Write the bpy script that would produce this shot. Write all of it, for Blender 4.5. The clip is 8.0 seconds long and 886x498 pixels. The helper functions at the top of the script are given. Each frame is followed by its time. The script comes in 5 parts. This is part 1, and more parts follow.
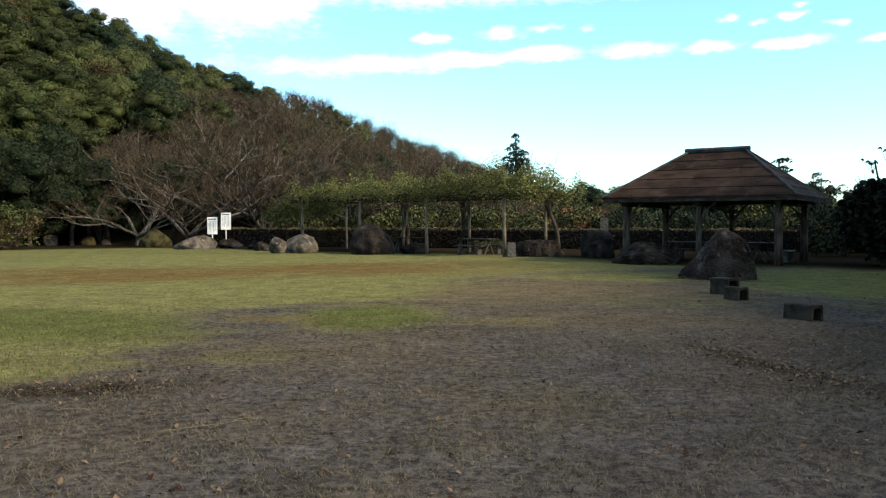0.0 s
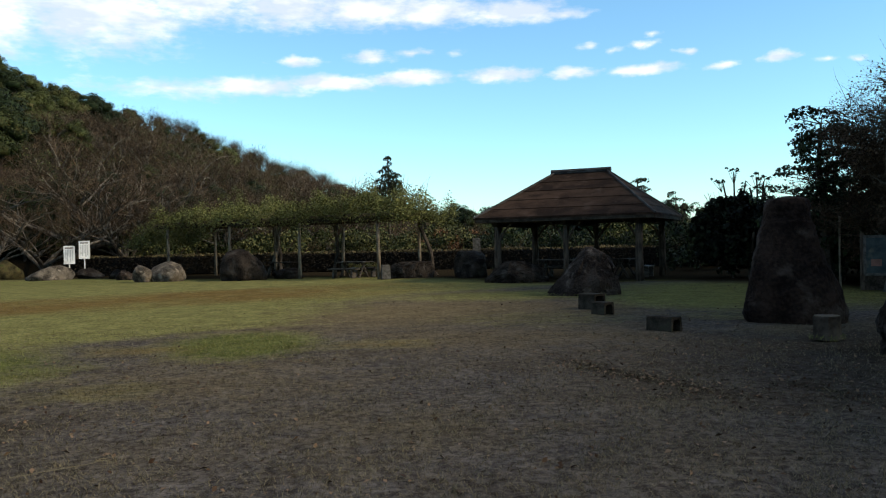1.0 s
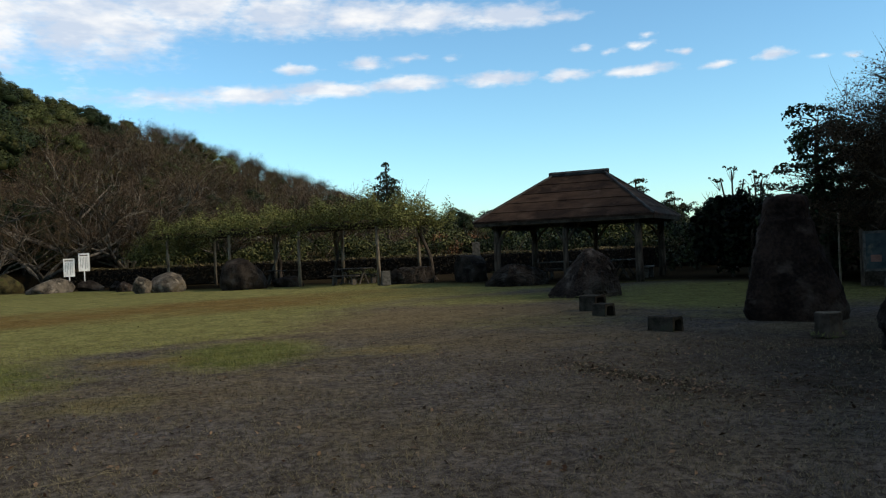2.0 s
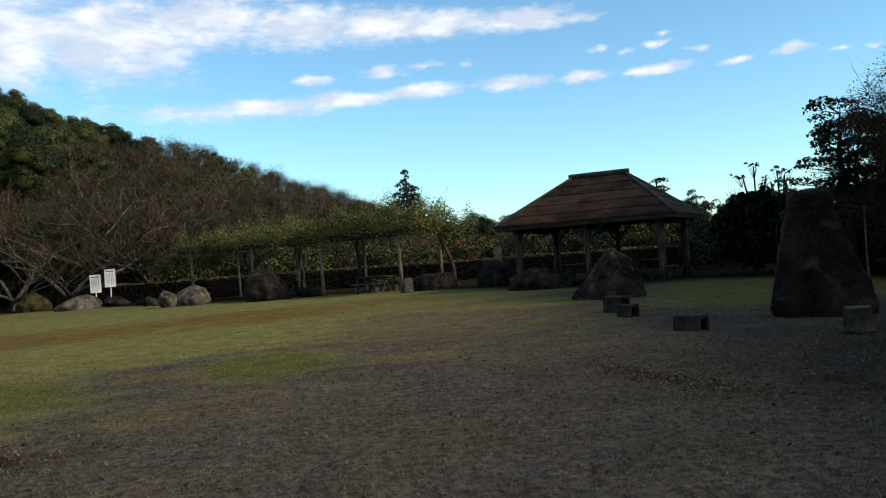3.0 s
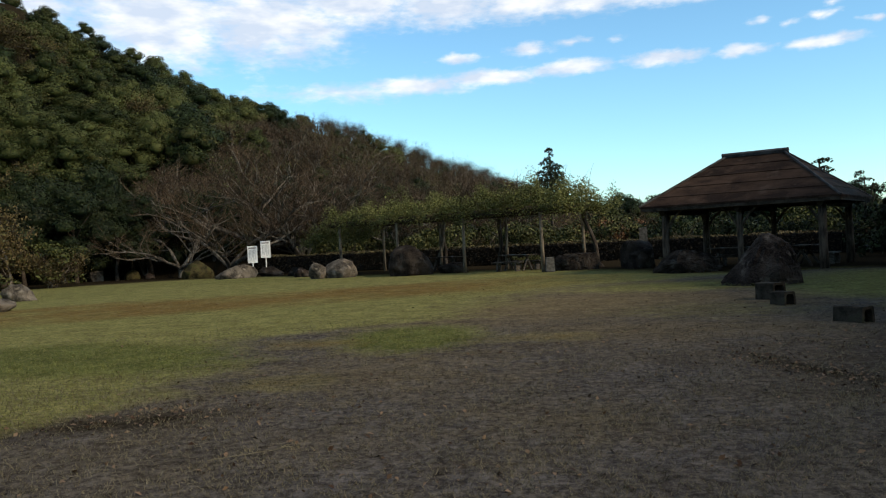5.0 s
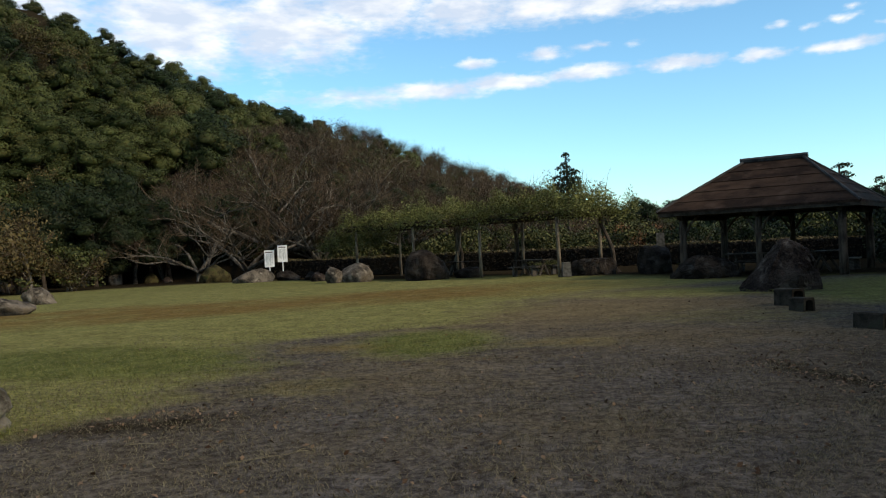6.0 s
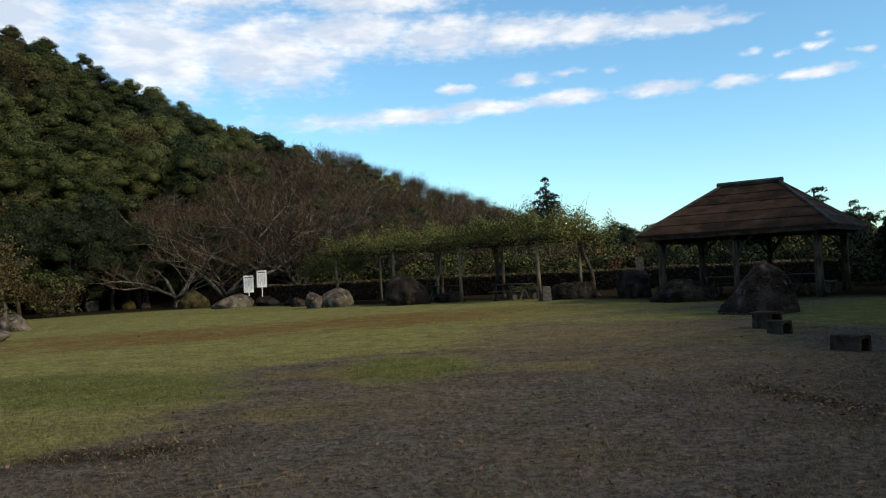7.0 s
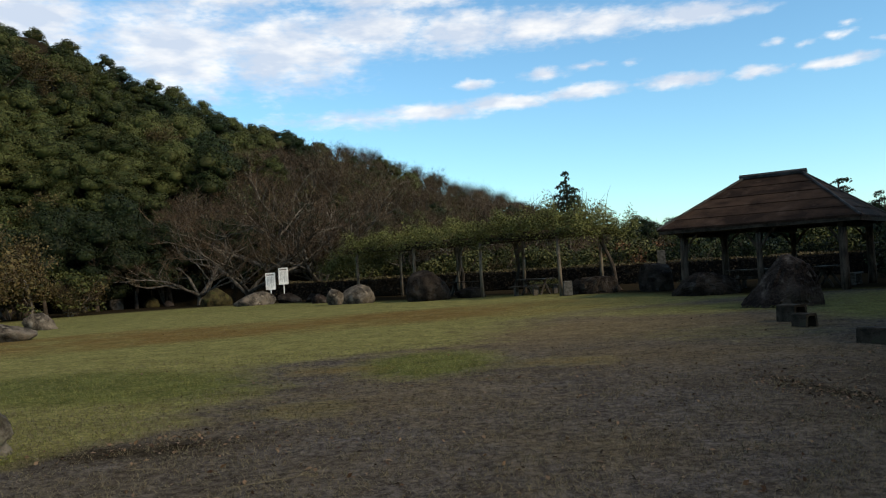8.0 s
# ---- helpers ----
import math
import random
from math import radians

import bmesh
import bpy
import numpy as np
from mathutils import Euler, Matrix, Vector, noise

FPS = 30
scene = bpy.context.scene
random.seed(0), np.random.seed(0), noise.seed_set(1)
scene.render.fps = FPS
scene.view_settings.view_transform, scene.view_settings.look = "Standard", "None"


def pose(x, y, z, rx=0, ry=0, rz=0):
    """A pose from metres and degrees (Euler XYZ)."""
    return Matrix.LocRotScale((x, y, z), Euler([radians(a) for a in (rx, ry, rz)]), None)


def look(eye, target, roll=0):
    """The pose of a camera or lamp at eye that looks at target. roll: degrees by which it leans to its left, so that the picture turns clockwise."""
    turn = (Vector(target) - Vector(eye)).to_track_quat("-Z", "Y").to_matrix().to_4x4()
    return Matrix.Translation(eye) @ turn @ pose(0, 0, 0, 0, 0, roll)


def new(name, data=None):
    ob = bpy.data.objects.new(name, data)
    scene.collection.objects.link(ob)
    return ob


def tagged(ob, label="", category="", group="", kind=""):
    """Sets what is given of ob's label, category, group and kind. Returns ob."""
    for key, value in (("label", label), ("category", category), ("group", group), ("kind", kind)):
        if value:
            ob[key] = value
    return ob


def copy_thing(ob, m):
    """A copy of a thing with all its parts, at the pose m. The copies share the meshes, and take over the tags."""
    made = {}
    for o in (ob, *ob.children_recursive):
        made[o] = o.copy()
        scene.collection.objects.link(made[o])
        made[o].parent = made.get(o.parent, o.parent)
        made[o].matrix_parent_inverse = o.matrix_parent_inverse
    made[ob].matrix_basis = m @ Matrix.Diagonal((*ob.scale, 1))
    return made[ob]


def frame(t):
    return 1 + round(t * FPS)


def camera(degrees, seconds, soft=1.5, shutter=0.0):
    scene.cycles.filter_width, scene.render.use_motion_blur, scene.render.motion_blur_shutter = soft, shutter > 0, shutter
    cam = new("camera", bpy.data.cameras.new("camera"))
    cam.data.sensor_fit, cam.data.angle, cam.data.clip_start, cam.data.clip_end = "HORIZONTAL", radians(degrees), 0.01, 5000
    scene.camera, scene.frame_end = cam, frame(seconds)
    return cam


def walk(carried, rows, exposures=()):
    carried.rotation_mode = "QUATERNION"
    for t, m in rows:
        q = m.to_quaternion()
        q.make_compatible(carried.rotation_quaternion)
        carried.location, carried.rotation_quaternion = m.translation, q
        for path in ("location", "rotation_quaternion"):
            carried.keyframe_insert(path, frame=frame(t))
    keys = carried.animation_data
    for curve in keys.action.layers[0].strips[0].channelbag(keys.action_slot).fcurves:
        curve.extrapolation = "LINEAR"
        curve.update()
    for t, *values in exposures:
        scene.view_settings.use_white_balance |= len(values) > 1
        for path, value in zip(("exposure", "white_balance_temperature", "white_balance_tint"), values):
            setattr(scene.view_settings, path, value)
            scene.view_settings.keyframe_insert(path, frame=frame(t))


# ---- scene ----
cam = camera(57.29, 8.0, soft=1.15)
PATH = [
    (0, 0.0, 0.0, 1.45, 88.20, 0.00, 0.00),
    (0.5, 0.0, 0.0, 1.45, 88.03, 0.75, -3.77),
    (1, 0.0, 0.0, 1.45, 89.68, 1.25, -8.88),
    (1.5, 0.0, 0.0, 1.45, 90.84, 1.66, -10.39),
    (2, 0.0, 0.0, 1.45, 90.02, 2.47, -8.91),
    (2.2, 0.0, 0.0, 1.45, 89.99, 3.06, -6.50),
    (3.3, 0.0, 0.0, 1.45, 90.60, 4.48, -7.52),
    (3.5, 0.0, 0.0, 1.45, 90.50, 4.39, -4.48),
    (4, 0.0, 0.0, 1.45, 90.80, 4.03, 2.50),
    (4.5, 0.0, 0.0, 1.45, 89.93, 3.78, 4.98),
    (4.7, 0.0, 0.0, 1.45, 89.39, 3.59, 3.58),
    (5.8, 0.0, 0.0, 1.45, 90.64, 2.26, 2.05),
    (6, 0.0, 0.0, 1.45, 89.97, 2.63, 3.77),
    (6.5, 0.0, 0.0, 1.45, 90.81, 3.06, 3.33),
    (7, 0.0, 0.0, 1.45, 91.64, 2.84, 2.38),
    (7.5, 0.0, 0.0, 1.45, 92.17, 2.61, 1.95),
    (8, 0.0, 0.0, 1.45, 91.41, 3.38, 3.84),
]
walk(cam, [(r[0], pose(*r[1:])) for r in PATH], exposures=[(0.0, 1.0), (0.5, 0.8), (1.0, 0.38), (1.5, 0.15), (2.0, 0.08), (3.5, 0.22), (4.0, 0.2), (4.5, 0.22), (6.0, 0.22), (6.5, 0.28), (7.0, 0.15), (7.5, 0.05), (8.0, 0.12)])

# ---- world, sun ----
SUN_EL, SUN_AZ = 33.0, 118.0      # degrees; azimuth from +y towards +x
world = bpy.data.worlds.new("sky")
scene.world = world
world.use_nodes = True
wn, wl = world.node_tree.nodes, world.node_tree.links
wn.clear()


def wnode(kind, operation="", interpolation_type=""):
    n = wn.new(kind)
    if operation:
        n.operation = operation
    if interpolation_type:
        n.interpolation_type = interpolation_type
    return n


def wmath(op, a, b=None, c=None):
    n = wnode("ShaderNodeMath", operation=op)
    for i, v in enumerate((a, b, c)):
        if v is None:
            continue
        if isinstance(v, (int, float)):
            n.inputs[i].default_value = v
        else:
            wl.new(v, n.inputs[i])
    return n.outputs[0]


sky = wnode("ShaderNodeTexSky")
sky.sky_type, sky.sun_disc = "NISHITA", False
sky.sun_elevation, sky.sun_rotation = radians(SUN_EL), radians(SUN_AZ)
sky.air_density, sky.dust_density, sky.ozone_density = 1.0, 0.3, 2.0
tc = wnode("ShaderNodeTexCoord")
sep = wnode("ShaderNodeSeparateXYZ")
wl.new(tc.outputs["Generated"], sep.inputs[0])
az = wmath("MULTIPLY", wmath("ARCTAN2", sep.outputs[0], sep.outputs[1]), 57.2958)
el = wmath("MULTIPLY", wmath("ARCSINE", sep.outputs[2]), 57.2958)
comb = wnode("ShaderNodeCombineXYZ")
wl.new(az, comb.inputs[0]), wl.new(el, comb.inputs[1])
drift = wnode("ShaderNodeTexNoise")      # ragged cloud edges
drift.inputs["Scale"].default_value, drift.inputs["Detail"].default_value = 0.55, 5
wl.new(comb.outputs[0], drift.inputs["Vector"])
centred = wnode("ShaderNodeVectorMath", operation="SUBTRACT")
wl.new(drift.outputs["Color"], centred.inputs[0])
centred.inputs[1].default_value = (0.5, 0.5, 0.5)
reach = wnode("ShaderNodeVectorMath", operation="MULTIPLY")
wl.new(centred.outputs[0], reach.inputs[0])
reach.inputs[1].default_value = (2.8, 0.75, 0)
bent = wnode("ShaderNodeVectorMath", operation="ADD")
wl.new(comb.outputs[0], bent.inputs[0]), wl.new(reach.outputs[0], bent.inputs[1])
# cumulus banks and strings: azimuth, elevation, half width, half height in degrees, thickness
CLOUDS = [(-31, 17.0, 7, 4.6, 1), (-21.5, 15.4, 7, 4.2, 1), (-14, 15.4, 7, 3.3, 1), (-8, 16.7, 5.5, 2.2, 1), (-1.5, 16.3, 5, 1.8, 1), (4, 16.2, 4.5, 1.5, 1),
          (9, 16.0, 4.5, 1.2, 1), (14, 15.8, 4.4, 1.0, 1), (18, 15.6, 2.0, 0.45, 0.7), (-6, 19.0, 8, 1.5, 1), (-18, 19.4, 8, 2, 1),
          (-1.0, 12.7, 2.1, 0.45, 0.9), (4.1, 13.1, 1.8, 0.55, 0.9), (7.1, 13.3, 1.4, 0.28, 0.5), (10.1, 13.2, 0.9, 0.3, 0.4),
          (-9.5, 10.7, 6.8, 0.75, 0.55), (-4.0, 11.0, 4.8, 0.7, 1), (1.2, 11.3, 4.2, 0.64, 1.1), (6.7, 11.6, 3.8, 0.62, 1), (13.2, 11.65, 2.8, 0.66, 1),
          (18.2, 11.6, 2.4, 0.48, 1), (23.2, 11.5, 2.6, 0.46, 1), (28.0, 11.4, 1.6, 0.3, 0.9), (31.8, 11.6, 1.1, 0.4, 0.9), (34.4, 11.1, 0.8, 0.22, 0.6),
          (21.1, 13.0, 0.6, 0.3, 0.6), (23.0, 13.2, 1.4, 0.32, 0.65), (19.3, 13.2, 0.8, 0.3, 0.45), (25.8, 12.4, 0.8, 0.24, 0.6), (36.2, 11.1, 0.6, 0.2, 0.6), (23.8, 13.8, 0.7, 0.24, 0.5)]
dens = None
for a, e, ra, re, k in CLOUDS:
    d1 = wnode("ShaderNodeVectorMath", operation="SUBTRACT")
    wl.new(bent.outputs[0], d1.inputs[0])
    d1.inputs[1].default_value = (a, e, 0)
    d2 = wnode("ShaderNodeVectorMath", operation="MULTIPLY")
    wl.new(d1.outputs[0], d2.inputs[0])
    d2.inputs[1].default_value = (1 / ra, 1 / re, 0)
    d3 = wnode("ShaderNodeVectorMath", operation="LENGTH")
    wl.new(d2.outputs[0], d3.inputs[0])
    v = wmath("MULTIPLY", wmath("SUBTRACT", 1.0, d3.outputs["Value"]), k)
    dens = v if dens is None else wmath("MAXIMUM", dens, v)
# unseen broken cloud added above the view, to whiten the light from overhead
high = wnode("ShaderNodeTexNoise")
high.inputs["Scale"].default_value, high.inputs["Detail"].default_value = 2.4, 4
wl.new(tc.outputs["Generated"], high.inputs["Vector"])
hi = wmath("MULTIPLY", wmath("SUBTRACT", high.outputs[0], 0.40), 4.0)
lift = wnode("ShaderNodeMapRange", interpolation_type="SMOOTHSTEP")
wl.new(el, lift.inputs["Value"])
lift.inputs["From Min"].default_value, lift.inputs["From Max"].default_value = 17, 24
lift.inputs["To Min"].default_value, lift.inputs["To Max"].default_value = -2, 0
dens = wmath("MAXIMUM", dens, wmath("ADD", hi, lift.outputs[0]))
stretch = wnode("ShaderNodeVectorMath", operation="MULTIPLY")
wl.new(comb.outputs[0], stretch.inputs[0])
stretch.inputs[1].default_value = (0.35, 0.9, 1)
puff = wnode("ShaderNodeTexNoise")
puff.inputs["Scale"].default_value, puff.inputs["Detail"].default_value, puff.inputs["Roughness"].default_value = 1.0, 6, 0.55
wl.new(stretch.outputs[0], puff.inputs["Vector"])
dens = wmath("ADD", dens, wmath("MULTIPLY", wmath("SUBTRACT", puff.outputs[0], 0.5), 0.9))
wisp = wnode("ShaderNodeTexNoise")
wisp.inputs["Scale"].default_value, wisp.inputs["Detail"].default_value = 4.0, 6
wl.new(stretch.outputs[0], wisp.inputs["Vector"])
dens = wmath("ADD", dens, wmath("MULTIPLY", wmath("SUBTRACT", wisp.outputs[0], 0.5), 0.4))
mask = wnode("ShaderNodeMapRange", interpolation_type="SMOOTHSTEP")
wl.new(dens, mask.inputs["Value"])
mask.inputs["From Min"].default_value, mask.inputs["From Max"].default_value = -0.12, 0.75
mask.inputs["To Max"].default_value = 0.9
shade = wnode("ShaderNodeTexNoise")
shade.inputs["Scale"].default_value, shade.inputs["Detail"].default_value = 0.8, 4
wl.new(stretch.outputs[0], shade.inputs["Vector"])
ramp = wnode("ShaderNodeValToRGB")
wl.new(shade.outputs[0], ramp.inputs[0])
ramp.color_ramp.elements[0].position, ramp.color_ramp.elements[1].position = 0.42, 0.64
CLOUD = 6.5
ramp.color_ramp.elements[0].color = (0.64 * CLOUD, 0.71 * CLOUD, 0.83 * CLOUD, 1)
ramp.color_ramp.elements[1].color = (1.0 * CLOUD, 0.985 * CLOUD, 0.97 * CLOUD, 1)
mix = wnode("ShaderNodeMix")
mix.data_type = "RGBA"
wl.new(mask.outputs[0], mix.inputs["Factor"])
clear = wnode("ShaderNodeMix")
clear.data_type, clear.blend_type = "RGBA", "MULTIPLY"
clear.inputs["Factor"].default_value = 1.0
clear.inputs["B"].default_value = (0.81, 1.12, 1.17, 1)      # tints the clear sky: less red, more green and blue
wl.new(sky.outputs[0], clear.inputs["A"])
wl.new(clear.outputs["Result"], mix.inputs["A"])
base = wnode("ShaderNodeMapRange")      # unseen clouds overhead made greyer, to dim the light they shed
wl.new(el, base.inputs["Value"])
base.inputs["From Min"].default_value, base.inputs["From Max"].default_value = 18, 34
base.inputs["To Min"].default_value, base.inputs["To Max"].default_value = 1.0, 0.28
grey = wnode("ShaderNodeVectorMath", operation="SCALE")
wl.new(ramp.outputs[0], grey.inputs[0])
wl.new(base.outputs[0], grey.inputs["Scale"])
wl.new(grey.outputs[0], mix.inputs["B"])
bg = wnode("ShaderNodeBackground")
bg.inputs["Strength"].default_value = 0.15
wl.new(mix.outputs["Result"], bg.inputs["Color"])
wout = wnode("ShaderNodeOutputWorld")
wl.new(bg.outputs[0], wout.inputs[0])

sun = new("sun", bpy.data.lights.new("sun", "SUN"))
sun.data.energy, sun.data.angle, sun.data.color = 2.8, radians(9), (1.0, 0.85, 0.62)
sa, se = radians(SUN_AZ), radians(SUN_EL)
sun.matrix_world = look((60 * math.sin(sa) * math.cos(se), 60 * math.cos(sa) * math.cos(se), 60 * math.sin(se)), (0, 0, 0))


# ---- materials ----
def material(name, dark, light, scale=3.0, fine=40.0, rough=0.85, bump=0.3, spot=None, spot_scale=6.0, island=0.0, stretch=(1, 1, 1), metal=0.0, spread=(0.35, 0.65), random_object=0.0, spot_range=(0.58, 0.7), relief=0.03):
    """Two colours mixed by coarse and fine noise, with relief; spot: a third colour in patches; island: change from piece to piece."""
    m = bpy.data.materials.new(name)
    m.use_nodes = True
    n, l = m.node_tree.nodes, m.node_tree.links
    b = n["Principled BSDF"]
    b.inputs["Roughness"].default_value, b.inputs["Metallic"].default_value = rough, metal
    b.inputs["Specular IOR Level"].default_value = 0.1
    c = n.new("ShaderNodeTexCoord")
    mp = n.new("ShaderNodeMapping")
    mp.inputs["Scale"].default_value = stretch
    l.new(c.outputs["Object"], mp.inputs[0])
    n1, n2 = n.new("ShaderNodeTexNoise"), n.new("ShaderNodeTexNoise")
    n1.inputs["Scale"].default_value, n1.inputs["Detail"].default_value = scale, 4
    n2.inputs["Scale"].default_value, n2.inputs["Detail"].default_value = fine, 3
    l.new(mp.outputs[0], n1.inputs["Vector"]), l.new(mp.outputs[0], n2.inputs["Vector"])
    ad = n.new("ShaderNodeMath")
    ad.operation = "MULTIPLY_ADD"
    l.new(n2.outputs[0], ad.inputs[0])
    ad.inputs[1].default_value = 0.5
    l.new(n1.outputs[0], ad.inputs[2])
    sb = n.new("ShaderNodeMath")
    sb.operation = "SUBTRACT"
    l.new(ad.outputs[0], sb.inputs[0])
    sb.inputs[1].default_value = 0.25
    fac = sb.outputs[0]
    for src, amount in ((n.new("ShaderNodeNewGeometry").outputs["Random Per Island"], island), (n.new("ShaderNodeObjectInfo").outputs["Random"], random_object)):
        if not amount:
            continue
        ma = n.new("ShaderNodeMath")
        ma.operation = "MULTIPLY_ADD"
        l.new(src, ma.inputs[0])
        ma.inputs[1].default_value = amount
        l.new(fac, ma.inputs[2])
        ms = n.new("ShaderNodeMath")
        ms.operation = "SUBTRACT"
        l.new(ma.outputs[0], ms.inputs[0])
        ms.inputs[1].default_value = amount / 2
        fac = ms.outputs[0]
    r = n.new("ShaderNodeValToRGB")
    r.color_ramp.elements[0].position, r.color_ramp.elements[1].position = spread
    r.color_ramp.elements[0].color, r.color_ramp.elements[1].color = (*dark, 1), (*light, 1)
    l.new(fac, r.inputs[0])
    col = r.outputs[0]
    if spot:
        n3 = n.new("ShaderNodeTexNoise")
        n3.inputs["Scale"].default_value, n3.inputs["Detail"].default_value = spot_scale, 5
        l.new(c.outputs["Object"], n3.inputs["Vector"])
        mr = n.new("ShaderNodeMapRange")
        mr.inputs["From Min"].default_value, mr.inputs["From Max"].default_value = spot_range
        l.new(n3.outputs[0], mr.inputs["Value"])
        mx = n.new("ShaderNodeMix")
        mx.data_type = "RGBA"
        l.new(mr.outputs[0], mx.inputs["Factor"])
        l.new(col, mx.inputs["A"])
        mx.inputs["B"].default_value = (*spot, 1)
        col = mx.outputs["Result"]
    l.new(col, b.inputs["Base Color"])
    if bump:
        bp = n.new("ShaderNodeBump")
        bp.inputs["Strength"].default_value, bp.inputs["Distance"].default_value = bump, relief
        l.new(sb.outputs[0], bp.inputs["Height"])
        l.new(bp.outputs[0], b.inputs["Normal"])
    return m


ROCK_DARK = material("dark_basalt", (0.008, 0.006, 0.005), (0.042, 0.033, 0.026), 2.2, 24, 0.9, 1.0, spot=(0.075, 0.066, 0.057), spot_scale=3.0, relief=0.09, spot_range=(0.56, 0.75))
ROCK_MID = material("grey_brown_rock", (0.012, 0.008, 0.007), (0.060, 0.045, 0.036), 2.0, 20, 0.9, 1.0, spot=(0.13, 0.105, 0.088), spot_scale=4.5, relief=0.09, spot_range=(0.58, 0.72))
ROCK_PALE = material("pale_rock", (0.03, 0.025, 0.020), (0.16, 0.133, 0.104), 2.5, 24, 0.9, 1.0, spot=(0.23, 0.196, 0.157), spot_scale=4.0, relief=0.06)
ROCK_MOSS = material("mossy_rock", (0.018, 0.016, 0.008), (0.085, 0.068, 0.028), 2.5, 30, 0.95, 0.9, spot=(0.04, 0.048, 0.012), spot_scale=2.5, relief=0.06)
ROCK_RED = material("red_brown_rock", (0.008, 0.005, 0.004), (0.038, 0.024, 0.018), 1.6, 18, 0.9, 1.0, spot=(0.060, 0.045, 0.036), spot_scale=2.2, relief=0.09)
CONCRETE = material("weathered_concrete", (0.018, 0.015, 0.011), (0.064, 0.053, 0.040), 5, 60, 0.95, 0.5, spot=(0.036, 0.040, 0.022), spot_scale=5)
STONE = material("cut_stone", (0.052, 0.049, 0.043), (0.125, 0.118, 0.106), 8, 70, 0.9, 0.3)
ROOF = material("weathered_bark_shingle", (0.022, 0.013, 0.009), (0.064, 0.038, 0.025), 1.4, 22, 0.95, 0.7, stretch=(1, 1, 3), spot=(0.075, 0.048, 0.034), spot_scale=2.0, random_object=0.2)
CAP = material("dull_metal_cap", (0.03, 0.028, 0.027), (0.085, 0.082, 0.080), 3, 30, 0.7, 0.2)
LOG = material("dark_log", (0.035, 0.026, 0.02), (0.12, 0.092, 0.07), 3, 25, 0.9, 0.6, stretch=(4, 4, 0.6))
POLE = material("weathered_pale_pole", (0.09, 0.072, 0.052), (0.25, 0.205, 0.15), 3, 25, 0.9, 0.5, stretch=(4, 4, 0.6), spot=(0.07, 0.055, 0.04), spot_scale=2)
BEAM = material("dark_beam", (0.02, 0.016, 0.012), (0.07, 0.055, 0.042), 3, 25, 0.9, 0.5)
WOOD = material("grey_bench_wood", (0.038, 0.031, 0.025), (0.115, 0.096, 0.077), 3, 30, 0.8, 0.4, stretch=(1, 6, 6))
WHITE = material("white_board", (0.62, 0.62, 0.60), (0.80, 0.80, 0.78), 3, 30, 0.5, 0.05)
INK = material("printed_ink", (0.28, 0.28, 0.29), (0.46, 0.46, 0.46), 5, 40, 0.6, 0.0)
HEADING = material("printed_heading", (0.10, 0.08, 0.08), (0.18, 0.14, 0.13), 5, 40, 0.6, 0.0)
BARK = material("grey_bark", (0.052, 0.044, 0.035), (0.185, 0.157, 0.125), 2, 12, 0.95, 0.5, stretch=(3, 3, 0.7))
DARKBARK = material("dark_bark", (0.03, 0.024, 0.018), (0.09, 0.07, 0.055), 2, 12, 0.95, 0.5)
TWIG = material("red_brown_twig", (0.034, 0.023, 0.015), (0.120, 0.082, 0.052), 0.25, 3, 0.9, 0.0, island=0.5, spot=(0.088, 0.076, 0.036), spot_scale=0.2)
STUMP_TOP = material("cut_wood", (0.06, 0.047, 0.035), (0.145, 0.118, 0.09), 6, 50, 0.9, 0.3)
MAP_BLUE = material("faded_map", (0.026, 0.038, 0.044), (0.060, 0.074, 0.074), 2.5, 12, 0.4, 0.0, spot=(0.17, 0.16, 0.11), spot_scale=2)


def leaf_material(name, dark, light, spot=None, vary=0.7, tree=0.0):
    m = material(name, dark, light, 0.5, 3.0, 0.6, 0.0, spot=spot, spot_scale=0.35, island=vary, random_object=tree)
    b = m.node_tree.nodes["Principled BSDF"]
    b.inputs["Specular IOR Level"].default_value = 0.12
    return m


EVERGREEN = leaf_material("evergreen_leaf", (0.013, 0.019, 0.0045), (0.080, 0.086, 0.026), spot=(0.090, 0.078, 0.026), vary=0.25, tree=0.35)
EVERDARK = leaf_material("dark_evergreen_leaf", (0.006, 0.011, 0.005), (0.030, 0.042, 0.015))
OCHRE = leaf_material("ochre_leaf", (0.042, 0.034, 0.012), (0.112, 0.084, 0.034), spot=(0.090, 0.090, 0.034), tree=0.3)
VINE = leaf_material("vine_leaf", (0.058, 0.067, 0.021), (0.200, 0.200, 0.064), spot=(0.145, 0.125, 0.060), vary=0.3)
SHRUB = leaf_material("shrub_leaf", (0.022, 0.030, 0.010), (0.12, 0.118, 0.042), spot=(0.15, 0.115, 0.045))
RUSSET = leaf_material("russet_leaf", (0.07, 0.035, 0.016), (0.20, 0.10, 0.045))
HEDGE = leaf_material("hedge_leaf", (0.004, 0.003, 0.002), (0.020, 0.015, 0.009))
DUSKY = leaf_material("dusky_leaf", (0.026, 0.018, 0.013), (0.105, 0.070, 0.045), spot=(0.075, 0.058, 0.026))
# darkened evergreen leaf: the slope foot's shade is in its colour
SHADED = leaf_material("shade_painted_leaf", (0.005, 0.009, 0.004), (0.024, 0.032, 0.011), spot=(0.03, 0.028, 0.011), vary=0.22)
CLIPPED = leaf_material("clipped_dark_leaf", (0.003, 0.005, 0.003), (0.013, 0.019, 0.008))
